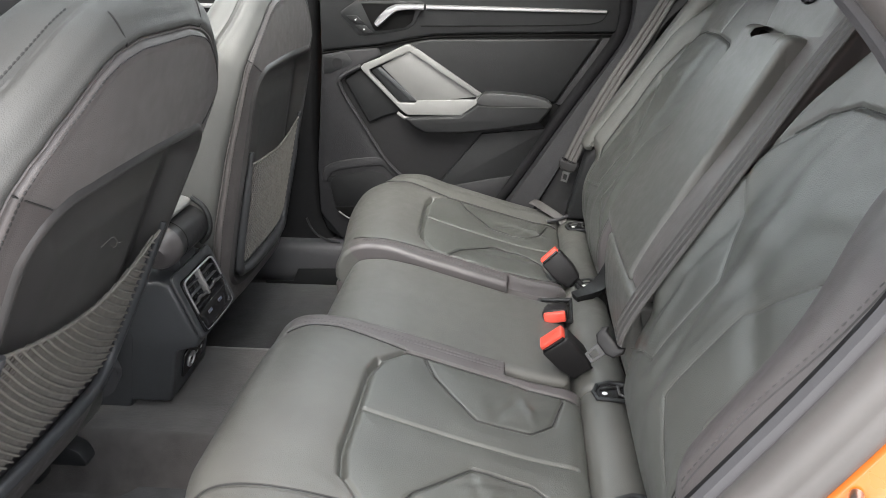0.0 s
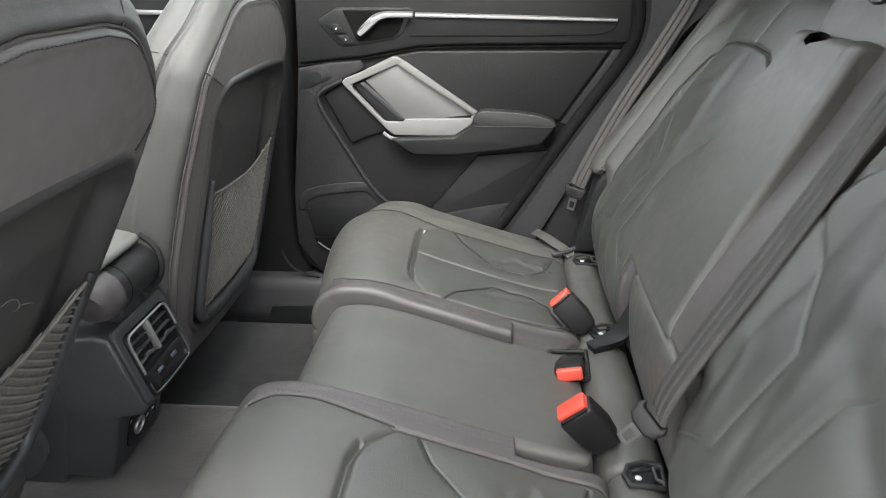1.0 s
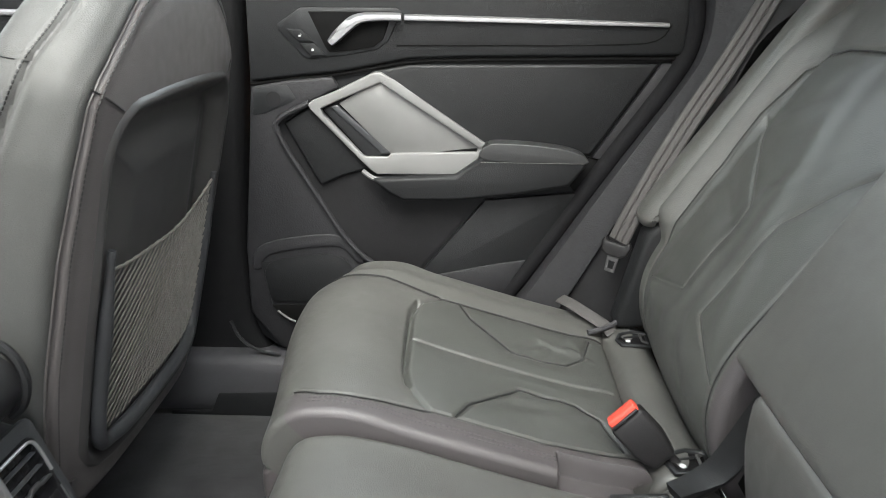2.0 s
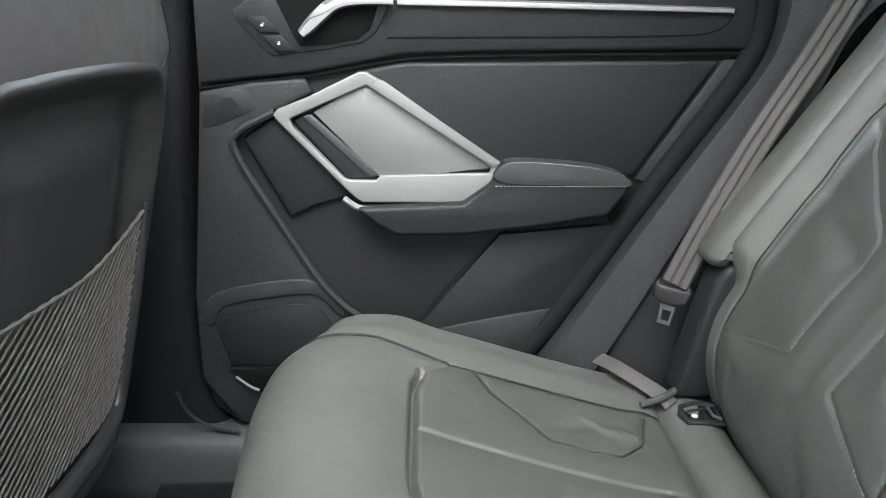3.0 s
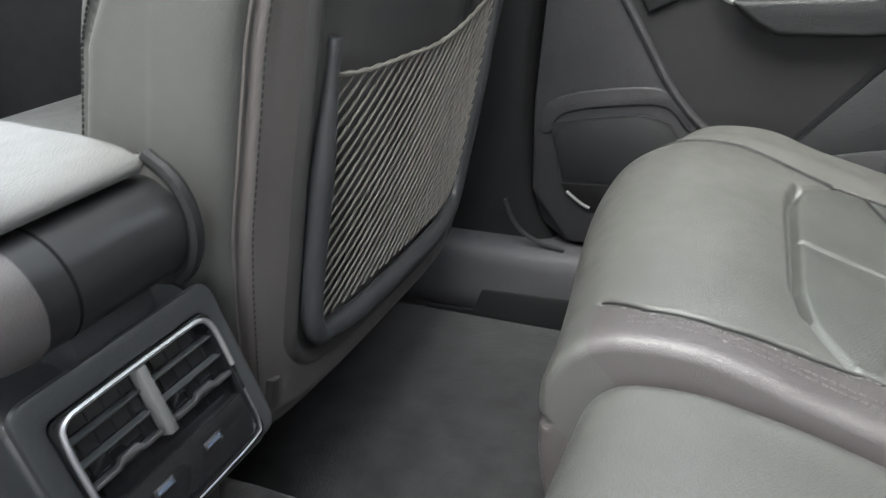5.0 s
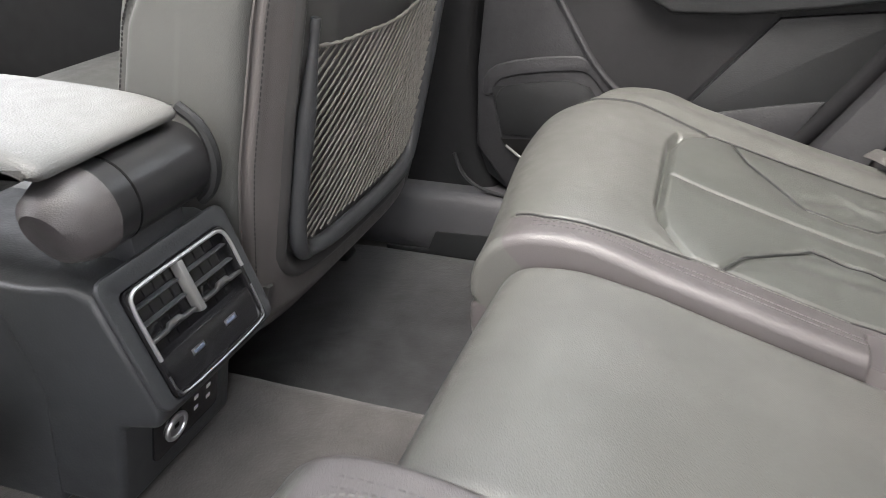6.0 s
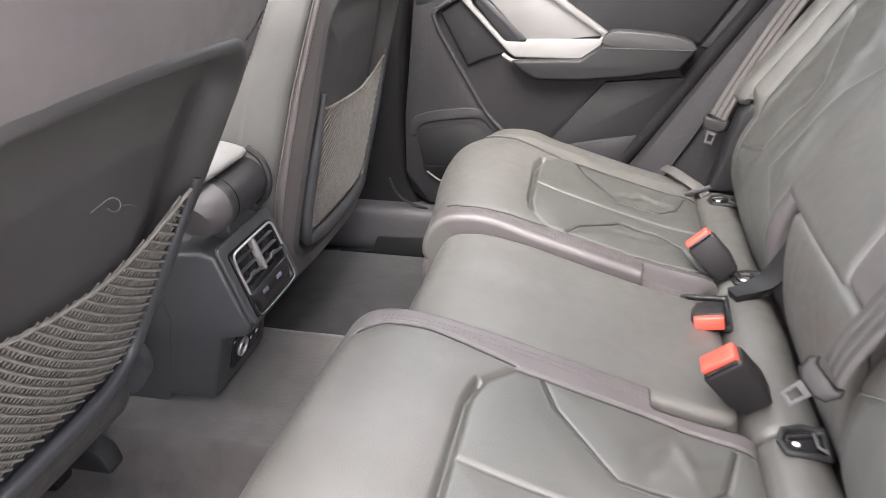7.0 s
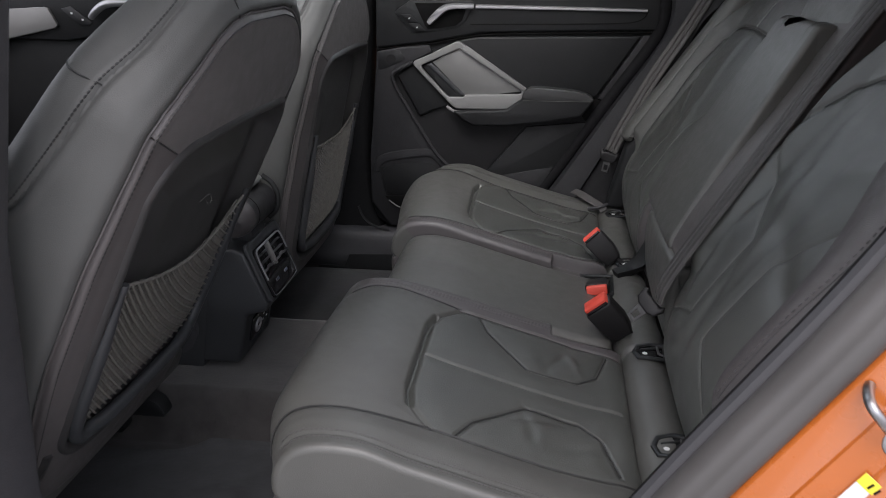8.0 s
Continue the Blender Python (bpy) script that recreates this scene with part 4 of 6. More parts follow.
    names = {nm: quads[pick == k] for k, nm in enumerate(("", "side_cover", "side_cover_inner", "front_cover", "back_rim_cover", "upper_back_cover")) if nm}
    for nm, f in names.items():
        used, inv = np.unique(f, return_inverse=True)
        vv, ff = V[used], [tuple(q) for q in inv.reshape(f.shape)]
        part(nm.replace("_inner", ""), (vv, ff), UPPER_COVER if nm == "upper_back_cover" else RIM_LEATHER if nm == "back_rim_cover" else FRONT_COVER, t, sharp=0)
    cap = [tuple(V[(n - 1) * nth + k]) for k in range(nth)]
    part("top_cover", (cap, [tuple(range(nth))]), LEATHERETTE, t)
    part("bottom_cover", ([tuple(V[k]) for k in range(nth)], [tuple(range(nth))]), LEATHERETTE, t)

    def skin(side, s_d, h, lift=0.0):
        """The skin at height h; s_d runs from -1 at the front to 1 at the rear."""
        Wi, Ti, Si = np.interp(h, H, W), np.interp(h, H, TH), np.interp(h, H, SH)
        w = Wi * (1 - min(0.9999, abs(s_d)) ** (2 / e)) ** (e / 2)
        return at(side * (w + lift), h, -Ti / 2 + Ti / 2 * s_d + Si)

    on_rear = lambda w, h, lift: at(w, h, rear_face(abs(w), h, W, TH, SH, H, e) + lift)
    for s in (1, -1):
        line, _ = even([on_rear(s * w, h, 0.0026) for w, h in (seam - np.stack([0.007 * ramp01(-seam[:, 1], -0.66, -0.60), 0.007 * ramp01(seam[:, 1], 0.60, 0.66)], 1))], 0.0062)
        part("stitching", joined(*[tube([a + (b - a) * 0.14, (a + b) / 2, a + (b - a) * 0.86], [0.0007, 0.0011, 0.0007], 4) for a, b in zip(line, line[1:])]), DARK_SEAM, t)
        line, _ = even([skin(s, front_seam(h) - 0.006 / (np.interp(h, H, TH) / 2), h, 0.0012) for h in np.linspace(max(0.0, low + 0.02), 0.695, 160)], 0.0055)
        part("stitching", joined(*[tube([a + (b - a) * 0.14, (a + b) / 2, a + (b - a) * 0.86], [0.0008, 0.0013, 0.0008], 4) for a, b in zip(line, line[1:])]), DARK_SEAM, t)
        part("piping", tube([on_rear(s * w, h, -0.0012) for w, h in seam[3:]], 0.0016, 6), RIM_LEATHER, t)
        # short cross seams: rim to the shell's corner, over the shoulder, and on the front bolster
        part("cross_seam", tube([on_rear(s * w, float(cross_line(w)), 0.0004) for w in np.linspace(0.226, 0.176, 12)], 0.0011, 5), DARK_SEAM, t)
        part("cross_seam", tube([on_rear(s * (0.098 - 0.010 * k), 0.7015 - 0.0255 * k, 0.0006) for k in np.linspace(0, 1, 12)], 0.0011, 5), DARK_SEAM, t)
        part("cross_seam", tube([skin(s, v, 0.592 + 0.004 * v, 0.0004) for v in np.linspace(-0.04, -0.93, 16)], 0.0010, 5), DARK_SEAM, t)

    # hard shell with raised rim, dished inside
    us, vs = np.linspace(-0.235, 0.235, 150), np.linspace(0.0, 0.60, 190)
    Wg, Hg = np.meshgrid(us, vs)
    sdv = shell_sd(Wg, Hg)
    base = np.array([[rear_face(abs(w), h, W, TH, SH, H, e) for w in us] for h in vs])
    dep = 0.0050 * np.sqrt(np.clip(sdv / 0.006, 0, 1)) + 0.9 * np.minimum(sdv, 0)
    dep -= 0.032 * ramp01(sdv, 0.005, 0.042)
    dep += 0.010 * ramp01(sdv, 0.055, 0.11)
    verts = [at(Wg[i, j], Hg[i, j], base[i, j] + dep[i, j]) for i in range(len(vs)) for j in range(len(us))]
    ok = sdv > -0.009
    faces = [f for f in grid_faces(len(vs), len(us)) if all(ok[k // len(us), k % len(us)] for k in f)]
    used = sorted({k for f in faces for k in f})
    remap = {k: i for i, k in enumerate(used)}
    shell = part("back_shell", ([verts[k] for k in used], [tuple(remap[k] for k in f) for f in faces]), SHELL, t, "dark dished plastic shell", sharp=0)

    # net in a raised frame: two rails with pointed tips, joined below, and a sagging hem
    r_hi, bar, rw = 0.356 + dh, 0.096 + 0.6 * dh, 0.180
    deep = lambda w, h: rear_face(abs(w), h, W, TH, SH, H, e) - 0.003 - 0.006 * ramp01(abs(w), 0.10, 0.19)
    ring = [(-0.190, r_hi), (-0.189, r_hi - 0.10), (-0.187, bar + 0.050), (-0.176, bar + 0.008), (-0.145, bar), (0.0, bar - 0.006), (0.145, bar), (0.176, bar + 0.008), (0.187, bar + 0.050), (0.189, r_hi - 0.10), (0.190, r_hi)]
    if which == "far":       # its inner rail stands free of the shell's rim
        ring = [(w + 0.009 * ramp01(-w, 0.13, 0.17), h) for w, h in ring]
    ring, run = even(soften(ring, 3), 0.007)
    tip = np.minimum(run, run[-1] - run)
    rad = 0.0100 - 0.0056 * (1 - ramp01(tip, 0.0, 0.12)) + 0.0012 * np.exp(-((tip - 0.006) / 0.005) ** 2)
    part("net_frame", tube([at(w, h, deep(w, h) + 0.006 + 0.006 * ramp01(-w, 0.14, 0.17)) for w, h in ring], rad, 12), CONSOLE, shell, "smooth black net frame with pointed rails")
    sag, mid = (0.050, 0.04) if which == "near" else (0.034, 0.01)
    hem = lambda w: r_hi - 0.010 - (0.018 * ramp01(-w, 0.02, 0.18) if which == "far" else 0.0) - sag * np.cos(np.clip((w - mid) / (rw + mid * np.sign(mid - w)), -1, 1) * math.pi / 2)
    foot = lambda w: bar + 0.003 + 0.03 * ramp01(abs(w), 0.14, 0.19)
    flat = lambda w, h: deep(rw, h) + 0.005 + 0.003 * math.cos(w / rw * 1.5)      # stretched taut between the rails
    cords = []
    net_lo = -0.172 if which == "far" else -rw
    turn, thick, thin = (-1, 0.0019, 0.0013) if which == "near" else (1, 0.0015, 0.0)
    for fam, slope, rad, gap in ((0, 0.76, thick, 0.0170 if which == "near" else 0.0185), (1, -0.70, thin, 0.0160)):
        for k in range(-50, 60) if rad else ():
            pts = []
            for w in np.arange(net_lo, rw + 1e-6, 0.003):
                h = 0.20 + slope * (turn * w + k * gap) + (1.0 - fam) * 0.9 * (turn * w + 0.06) ** 2
                if foot(w) <= h <= hem(w):
                    ph = w * 520 + k * 1.7 + fam
                    pts.append((w, h, 0.0002 * math.cos(ph) - 0.0030 * fam))
            if len(pts) > 2:
                cords.append(tube([at(w, h, flat(w, h) + z) for w, h, z in pts], [rad * (1 + 0.10 * math.sin(i * 3.0 + k)) for i in range(len(pts))], 5, caps=False))
    part("net", joined(*cords), NET, shell, "stretched elastic storage net", sharp=0)
    ww = np.linspace(net_lo, rw, 110)
    part("net_hem", tube([at(w, hem(w) + 0.0003 * math.sin(i * 0.9), flat(w, hem(w)) + 0.001) for i, w in enumerate(ww)], [0.0021 + 0.0003 * math.sin(i * 0.9) for i in range(110)], 7), NET, shell)

    if which == "near":
        squiggle = [[(-0.052, -0.010), (-0.035, 0.0), (-0.020, 0.008), (0.0, 0.008), (0.012, 0.0), (0.030, 0.004), (0.050, 0.001)], [(-0.018, -0.004), (-0.004, -0.008), (0.010, -0.004), (0.006, 0.005), (-0.010, 0.008)]]
        marks = [[(0.045 + a * 0.8, 0.392 + b - 0.42 * a) for a, b in m] for m in squiggle]
        for m in marks:
            part("scratch_mark", tube(soften([at(w, h, rear_face(abs(w), h, W, TH, SH, H, e) + float(dep[int(np.argmin(np.abs(vs - h))), int(np.argmin(np.abs(us - w)))]) + 0.0006) for w, h in m], 2), 0.0005, 4), PALE_MARK, shell, "pale scratch in the shell")
    # seat cushion, hinge covers and runners, mostly hidden
    yc = origin[1]
    prof = [(-1.14, 0.20), (-1.15, 0.31), (-1.10, 0.36), (-0.85, 0.325), (-0.70, 0.29), (-0.64, 0.24), (-0.64, 0.15), (-0.70, 0.12), (-1.10, 0.13)]
    part("seat_cushion", prism([tuple(p) for p in soften(prof, 2, True)], lambda a, b, h: (a, yc - 0.25 + h, b), 0.50, 0.015, segments=3), LEATHER, t)
    part("seat_frame", block((-0.94, yc, 0.105), (0.40, 0.40, 0.05), 0.01), PLASTIC, t)
    for s in (-1, 1):
        part("runner", block((-0.97, yc + s * 0.215, 0.055), (0.42, 0.040, 0.075), 0.006), PLASTIC, t)
        foot_z = 0.006 if (yc < CY) == (s < 0) else 0.045
        cap_put = lambda a, b, h: (-0.700 + a, yc + s * 0.235 - 0.018 + h, foot_z + b)
        part("runner_cap", prism([(-0.06, 0.0), (0.016, 0.0), (0.020, 0.008), (0.006, 0.030), (-0.012, 0.040), (-0.06, 0.040)], cap_put, 0.036, 0.004), PLASTIC, t, "black plastic runner cap bolted to the carpet")
        part("recliner_cover", tube([(-0.655, yc + s * 0.242, 0.215), (-0.655, yc + s * 0.266, 0.215)], [0.045, 0.040], 18), GREY_TRIM, t)
        hook_h = np.linspace(0.045, 0.10, 8)
        part("shell_clip", tube([at(s * 0.205, h, rear_face(0.2, h, W, TH, SH, H, e) - 0.004) for h in hook_h], 0.007, 7), SHELL, t)
    return t


def rear_face(w, h, W, TH, SH, H, e):
    """Depth of the seat back's rear skin at (w, h)."""
    Wi, Ti, Si = np.interp(h, H, W), np.interp(h, H, TH), np.interp(h, H, SH)
    c = min(0.999, abs(w) / Wi) ** (1 / e)
    return -Ti / 2 + Ti / 2 * (1 - c * c) ** (0.5 * e) + Si


front_seat("near", (-0.621, CY - 0.400, 0.18), 27.2, "reclined black leather front seat with a net pocket behind", 0.012)
front_seat("far", (-0.555, CY + 0.380, 0.12), 12.9, "upright black leather front seat with a net pocket behind", 0.038)

# ---- centre console ----
console = thing("centre_console", (-0.62, CY, 0.095), "black plastic centre console with air vents, ports and a padded armrest", "centre console")
CC = 1.1985
y0, y1 = 1.1145, 1.2825
side = [(-1.60, 0.33), (-0.62, 0.335), (-0.572, 0.341), (-0.548, 0.334), (-0.508, 0.234), (-0.514, 0.214), (-0.556, 0.204), (-0.580, 0.098), (-1.60, 0.085)]
part("body", prism(side, lambda a, b, h: (a, y0 + h, b), y1 - y0, 0.007, segments=3), CONSOLE, console)
part("side_apron", prism([(-1.6, 0.05), (-0.655, 0.085), (-0.630, 0.23), (-0.66, 0.33), (-1.6, 0.31)], lambda a, b, h: (a, y0 - 0.003 + h, b), y1 - y0 + 0.006, 0.006), CONSOLE, console)
FT = Vector((0.0328, 0, -0.0892)).normalized()     # down the vent face
FN = Vector((0.0892, 0, 0.0328)).normalized()      # out of it
FO = Vector((-0.5475, CC, 0.3350))
face = lambda a, b, h: tuple(FO + Vector((0, a, 0)) + FT * b + FN * h)


def rect(a0, a1, b0, b1, r=0.0, n=4):
    if r == 0:
        return [(a0, b0), (a1, b0), (a1, b1), (a0, b1)]
    out = []
    for ca, cb, st in ((a1 - r, b0 + r, -90), (a1 - r, b1 - r, 0), (a0 + r, b1 - r, 90), (a0 + r, b0 + r, 180)):
        out += [(ca + r * math.cos(radians(st + 90 * k / n)), cb + r * math.sin(radians(st + 90 * k / n))) for k in range(n + 1)]
    return out


part("vent_surround", prism(rect(-0.084, 0.084, -0.012, 0.112, 0.012), lambda a, b, h: face(a, b, h + 0.001), 0.008, 0.003, holes=[rect(-0.068, 0.068, 0.006, 0.108, 0.007)]), CONSOLE, console)
part("vent_cavity", prism(rect(-0.069, 0.069, 0.005, 0.109), lambda a, b, h: face(a, b, h + 0.001), 0.0015), GLOSS_BLACK, console)
vent = part("vent_bezel", prism(rect(-0.068, 0.068, 0.006, 0.108, 0.008), lambda a, b, h: face(a, b, h + 0.003), 0.010, 0.0015, holes=[rect(-0.064, 0.064, 0.010, 0.104, 0.006)]), GLOSS_BLACK, console)
cp = [face(a, b, 0.0135) for a, b in ((-0.066, 0.070), (-0.066, 0.018), (-0.060, 0.009), (-0.045, 0.008), (0.045, 0.008), (0.060, 0.009), (0.066, 0.018), (0.066, 0.050))]
part("chrome_edge", tube(soften(cp, 2), 0.0019, 6), CHROME, vent, "polished chrome edge")
part("vent_divider", prism(rect(-0.0038, 0.0038, 0.010, 0.060), lambda a, b, h: face(a, b, h + 0.003), 0.0115, 0.002), SILVER_PAD, vent, "satin silver divider")
for s in (-1, 1):
    for k in range(3):
        b = 0.022 + 0.0155 * k
        put = lambda a, bb, h: tuple(Vector(face(s * 0.0345 + a, b, 0.004)) + (FN * 0.9 + FT * 0.25) * bb + (FT * 0.9 - FN * 0.25) * h)
        part("vent_slat", prism([(-0.0285, 0.0), (0.0285, 0.0), (0.0285, 0.007), (-0.0285, 0.007)], put, 0.0018, 0.0006), CONSOLE, vent)
    for k in range(4):
        a = s * 0.0345 - 0.02 + 0.0135 * k
        put = lambda bb, hh, h: face(a + h, bb, hh)
        part("vent_vane", prism([(0.012, 0.002), (0.066, 0.002), (0.066, 0.0036), (0.012, 0.0036)], put, 0.0014), GLOSS_BLACK, vent)
    put = lambda a, b, h: face(s * 0.0345 + a, b, h + 0.0095)
    part("vent_slider", prism([(-0.028, 0.052), (-0.010, 0.052), (-0.006, 0.048), (0.008, 0.048), (0.012, 0.052), (0.028, 0.052), (0.028, 0.0555), (0.012, 0.0555), (0.008, 0.0535), (-0.006, 0.0535), (-0.010, 0.0555), (-0.028, 0.0555)], put, 0.004, 0.001), STEEL, vent, "chrome slider bar")
part("port_panel", prism(rect(-0.064, 0.064, 0.070, 0.104, 0.004), lambda a, b, h: face(a, b, h + 0.003), 0.008, 0.002), GLOSS_BLACK, vent)
for s in (-1, 1):
    part("usb_port", prism(rect(s * 0.024 - 0.0085, s * 0.024 + 0.0085, 0.081, 0.087), lambda a, b, h: face(a, b, h + 0.0105), 0.0012, 0.0004), STEEL, vent)
    part("usb_tongue", prism(rect(s * 0.024 - 0.0065, s * 0.024 + 0.0065, 0.0825, 0.0855), lambda a, b, h: face(a, b, h + 0.0115), 0.0008), DARK_BLUE, vent)
part("lower_lip", tube(soften([face(a, b, 0.0125) for a, b in ((-0.066, 0.085), (-0.066, 0.100), (-0.060, 0.107), (0.060, 0.107), (0.066, 0.100), (0.066, 0.070))], 2), 0.0011, 6), STEEL, vent, "thin bright lower edge")
# power socket panel below
SO = Vector((-0.5665, CC - 0.018, 0.156))
ST = Vector((-0.028, 0, -0.114)).normalized()
SN = Vector((0.114, 0, -0.028)).normalized()
sock = lambda a, b, h: tuple(SO + Vector((0, a, 0)) + ST * b + SN * h)
sp = part("socket_panel", prism(rect(-0.028, 0.072, -0.026, 0.030, 0.008), lambda a, b, h: sock(a, b, h), 0.004, 0.0015), GLOSS_BLACK, console)
rg = [sock(0.001 + 0.0135 * math.cos(a), 0.002 + 0.0135 * math.sin(a), 0.006) for a in np.linspace(0, 2 * math.pi, 28, endpoint=False)]
part("socket_ring", tube(rg, 0.0026, 8, closed=True), CHROME, sp, "chrome ring of the power socket")
dk = [(0.001 + 0.0118 * math.cos(a), 0.002 + 0.0118 * math.sin(a)) for a in np.linspace(0, 2 * math.pi, 24, endpoint=False)]
part("socket_cap", prism(dk, lambda a, b, h: sock(a, b, h + 0.003), 0.003, 0.0008), STEEL, sp)
part("socket_mark", prism(rect(-0.002, 0.004, -0.002, 0.003), lambda a, b, h: sock(a, b, h + 0.0062), 0.0006), GLOSS_BLACK, sp)
for a in (0.034, 0.054):
    for b in (-0.008, 0.006):
        part("indicator_mark", prism(rect(a - 0.003, a + 0.003, b - 0.0022, b + 0.0022), lambda p, q, h: sock(p, q, h + 0.004), 0.0006), WHITE, sp, "small white symbol")
# hinge barrel and armrest lid
part("hinge_barrel", tube([(-0.566, y, 0.396) for y in np.linspace(1.146, 1.262, 12)], 0.0365, 36), BARREL, console, "satin black hinge barrel")
part("barrel_joint", tube([(-0.566, y, 0.396) for y in (1.1675, 1.1695)], 0.0370, 36), BLACK_GAP, console)
part("barrel_end", tube([(-0.566, 1.106, 0.392), (-0.566, 1.112, 0.394), (-0.566, 1.128, 0.396), (-0.566, 1.146, 0.396)], [0.021, 0.030, 0.036, 0.0375], 32), LEATHERETTE, console)
part("barrel_foot", block((-0.572, 1.205, 0.355), (0.045, 0.07, 0.045), 0.006), CONSOLE, console)
lid = Pad([(-0.95, 0.405), (-0.63, 0.405), (-0.585, 0.436), (-0.558, 0.434), (-0.550, 0.441), (-0.560, 0.452), (-0.61, 0.460), (-0.75, 0.466), (-0.93, 0.463), (-0.955, 0.44)], 1.100, 1.264, "z",
          lambda q, y: 0 * q, edge=0.012, step=0.006, side=-1, spine=(-0.75, 0.43))
for name, data in lid.panels([]).items():
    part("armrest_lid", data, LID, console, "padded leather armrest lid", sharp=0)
part("lid_collar", tube(soften([(-0.556, 1.263, 0.446), (-0.533, 1.263, 0.430), (-0.524, 1.263, 0.400), (-0.532, 1.263, 0.372), (-0.548, 1.263, 0.358)], 2), 0.0055, 8), SOFT_PLASTIC, console)
part("console_tray", block((-1.30, CY, 0.36), (0.55, 0.16, 0.05), 0.015), GLOSS_BLACK, console)

# ---- floor ----


def floor_height(x, y):
    tun = ramp01(y, 0.985, 1.035) * (1 - ramp01(y, 1.345, 1.388))
    sill_n, sill_f = 1 - ramp01(y, 0.46, 0.53), ramp01(y, 1.86, 1.90)
    return 0.092 * tun - 0.006 + 0.0 * x + 0.055 * sill_n + 0.05 * sill_f


fx, fy = np.linspace(-2.2, 0.35, 90), np.linspace(0.42, 1.95, 160)
FX, FY = np.meshgrid(fx, fy, indexing="ij")
FZ = floor_height(FX, FY) + 0.0012 * np.sin(FX * 61) * np.sin(FY * 47)
solo("floor", (np.stack([FX, FY, FZ], 2).reshape(-1, 3), grid_faces(90, 160)), CARPET, "black needle-felt carpet floor with a raised tunnel", "floor", kind="structure", sharp=0)


def floor_mat(outline, z, label):
    solo("floor_mat", prism([tuple(p) for p in soften(outline, 3, True)], lambda a, b, h: (a, b, z + h), 0.008, 0.003), MAT, label, "floor mat", "rear floor mats")


floor_mat([(-0.95, 1.41), (-0.22, 1.41), (-0.22, 1.852), (-0.66, 1.852), (-0.80, 1.82), (-0.95, 1.70)], -0.004, "black velour floor mat in the far footwell")
floor_mat([(-0.95, 0.56), (-0.20, 0.56), (-0.20, 1.02), (-0.53, 1.02), (-0.585, 1.02), (-0.625, 0.955), (-0.70, 0.945), (-0.95, 0.94)], -0.004, "black velour floor mat with a cut-out corner")

# ---- far side: rear door ----
DY = 1.930


def on_door(y):
    """Heights grow from the door towards the cabin."""
    return lambda a, b, h: (a, y - h, b)


door = thing("rear_door", (-0.1, DY, 0.12), "charcoal rear door panel with silver trim and padded armrest, closed", "car door")
seal_line = [(-0.085, 0.12), (-0.003, 0.243), (0.155, 0.488), (0.262, 0.640), (0.284, 0.690), (0.286, 0.760), (0.27, 0.80)]
rear_edge = [(x - 0.008, z) for x, z in seal_line]
part("door_card", prism([(-0.452, 0.80), (-0.456, 0.62), (-0.484, 0.33), (-0.486, 0.19), (-0.470, 0.145), (-0.435, 0.118)] + rear_edge, on_door(1.965), 0.060, 0.005), SOFT_PLASTIC, door)
# upper rail above the curved joint
joint = [(-0.452, 0.627), (-0.383, 0.635), (-0.305, 0.643), (-0.241, 0.655), (-0.178, 0.666), (-0.066, 0.670), (0.277, 0.674)]
part("upper_rail", prism(joint + [(0.279, 0.70), (0.279, 0.772), (0.262, 0.796), (-0.449, 0.796)], on_door(1.910), 0.018, 0.006, segments=3), SOFT_PLASTIC, door)
part("joint_shadow_strip", tube(soften([(a, 1.901, b - 0.005) for a, b in joint], 1), 0.0042, 6), BLACK_GAP, door, "narrow black joint strip")
# padded centre field behind the trim, lighter rear strip, lower field
part("padded_field", prism([(-0.40, 0.556), (-0.352, 0.588), (-0.285, 0.619), (-0.24, 0.646), (-0.18, 0.657), (0.238, 0.660), (0.135, 0.505), (-0.02, 0.50), (-0.10, 0.465), (-0.245, 0.478), (-0.302, 0.462), (-0.340, 0.444)], on_door(1.907), 0.012, 0.006, segments=3), SOFT_PLASTIC, door, "dark leatherette door field")
part("rear_strip", prism([(0.243, 0.661), (0.272, 0.662), (0.166, 0.494), (0.137, 0.500)], on_door(1.907), 0.010, 0.003), TRIM_PLASTIC, door)
front_outer = [(-0.451, 0.618), (-0.455, 0.58), (-0.482, 0.33), (-0.484, 0.20), (-0.43, 0.125), (-0.28, 0.13), (-0.222, 0.282), (-0.288, 0.330), (-0.346, 0.428), (-0.416, 0.546), (-0.404, 0.568), (-0.352, 0.592), (-0.30, 0.618), (-0.31, 0.636), (-0.383, 0.630)]
part("front_field", prism(front_outer, on_door(1.907), 0.016, 0.005, segments=3), TRIM_PLASTIC, door, "grained charcoal lower door field")
part("field_bead", tube(soften([(-0.222, 1.889, 0.282), (-0.288, 1.889, 0.330), (-0.346, 1.889, 0.428), (-0.416, 1.889, 0.546), (-0.404, 1.889, 0.568), (-0.352, 1.889, 0.592)], 2), 0.0055, 8), TRIM_PLASTIC, door)
part("lower_field", prism([(-0.047, 0.422), (-0.175, 0.268), (-0.175, 0.13), (-0.085, 0.13), (-0.008, 0.243), (0.108, 0.425), (0.115, 0.438)], on_door(1.907), 0.014, 0.003), SOFT_PLASTIC, door, "leatherette lower door field")
part("lower_band", prism([(-0.155, 0.275), (-0.09, 0.290), (-0.02, 0.304), (0.030, 0.312), (-0.006, 0.252), (-0.06, 0.170), (-0.165, 0.16)], on_door(1.907), 0.018, 0.004), TRIM_PLASTIC, door)
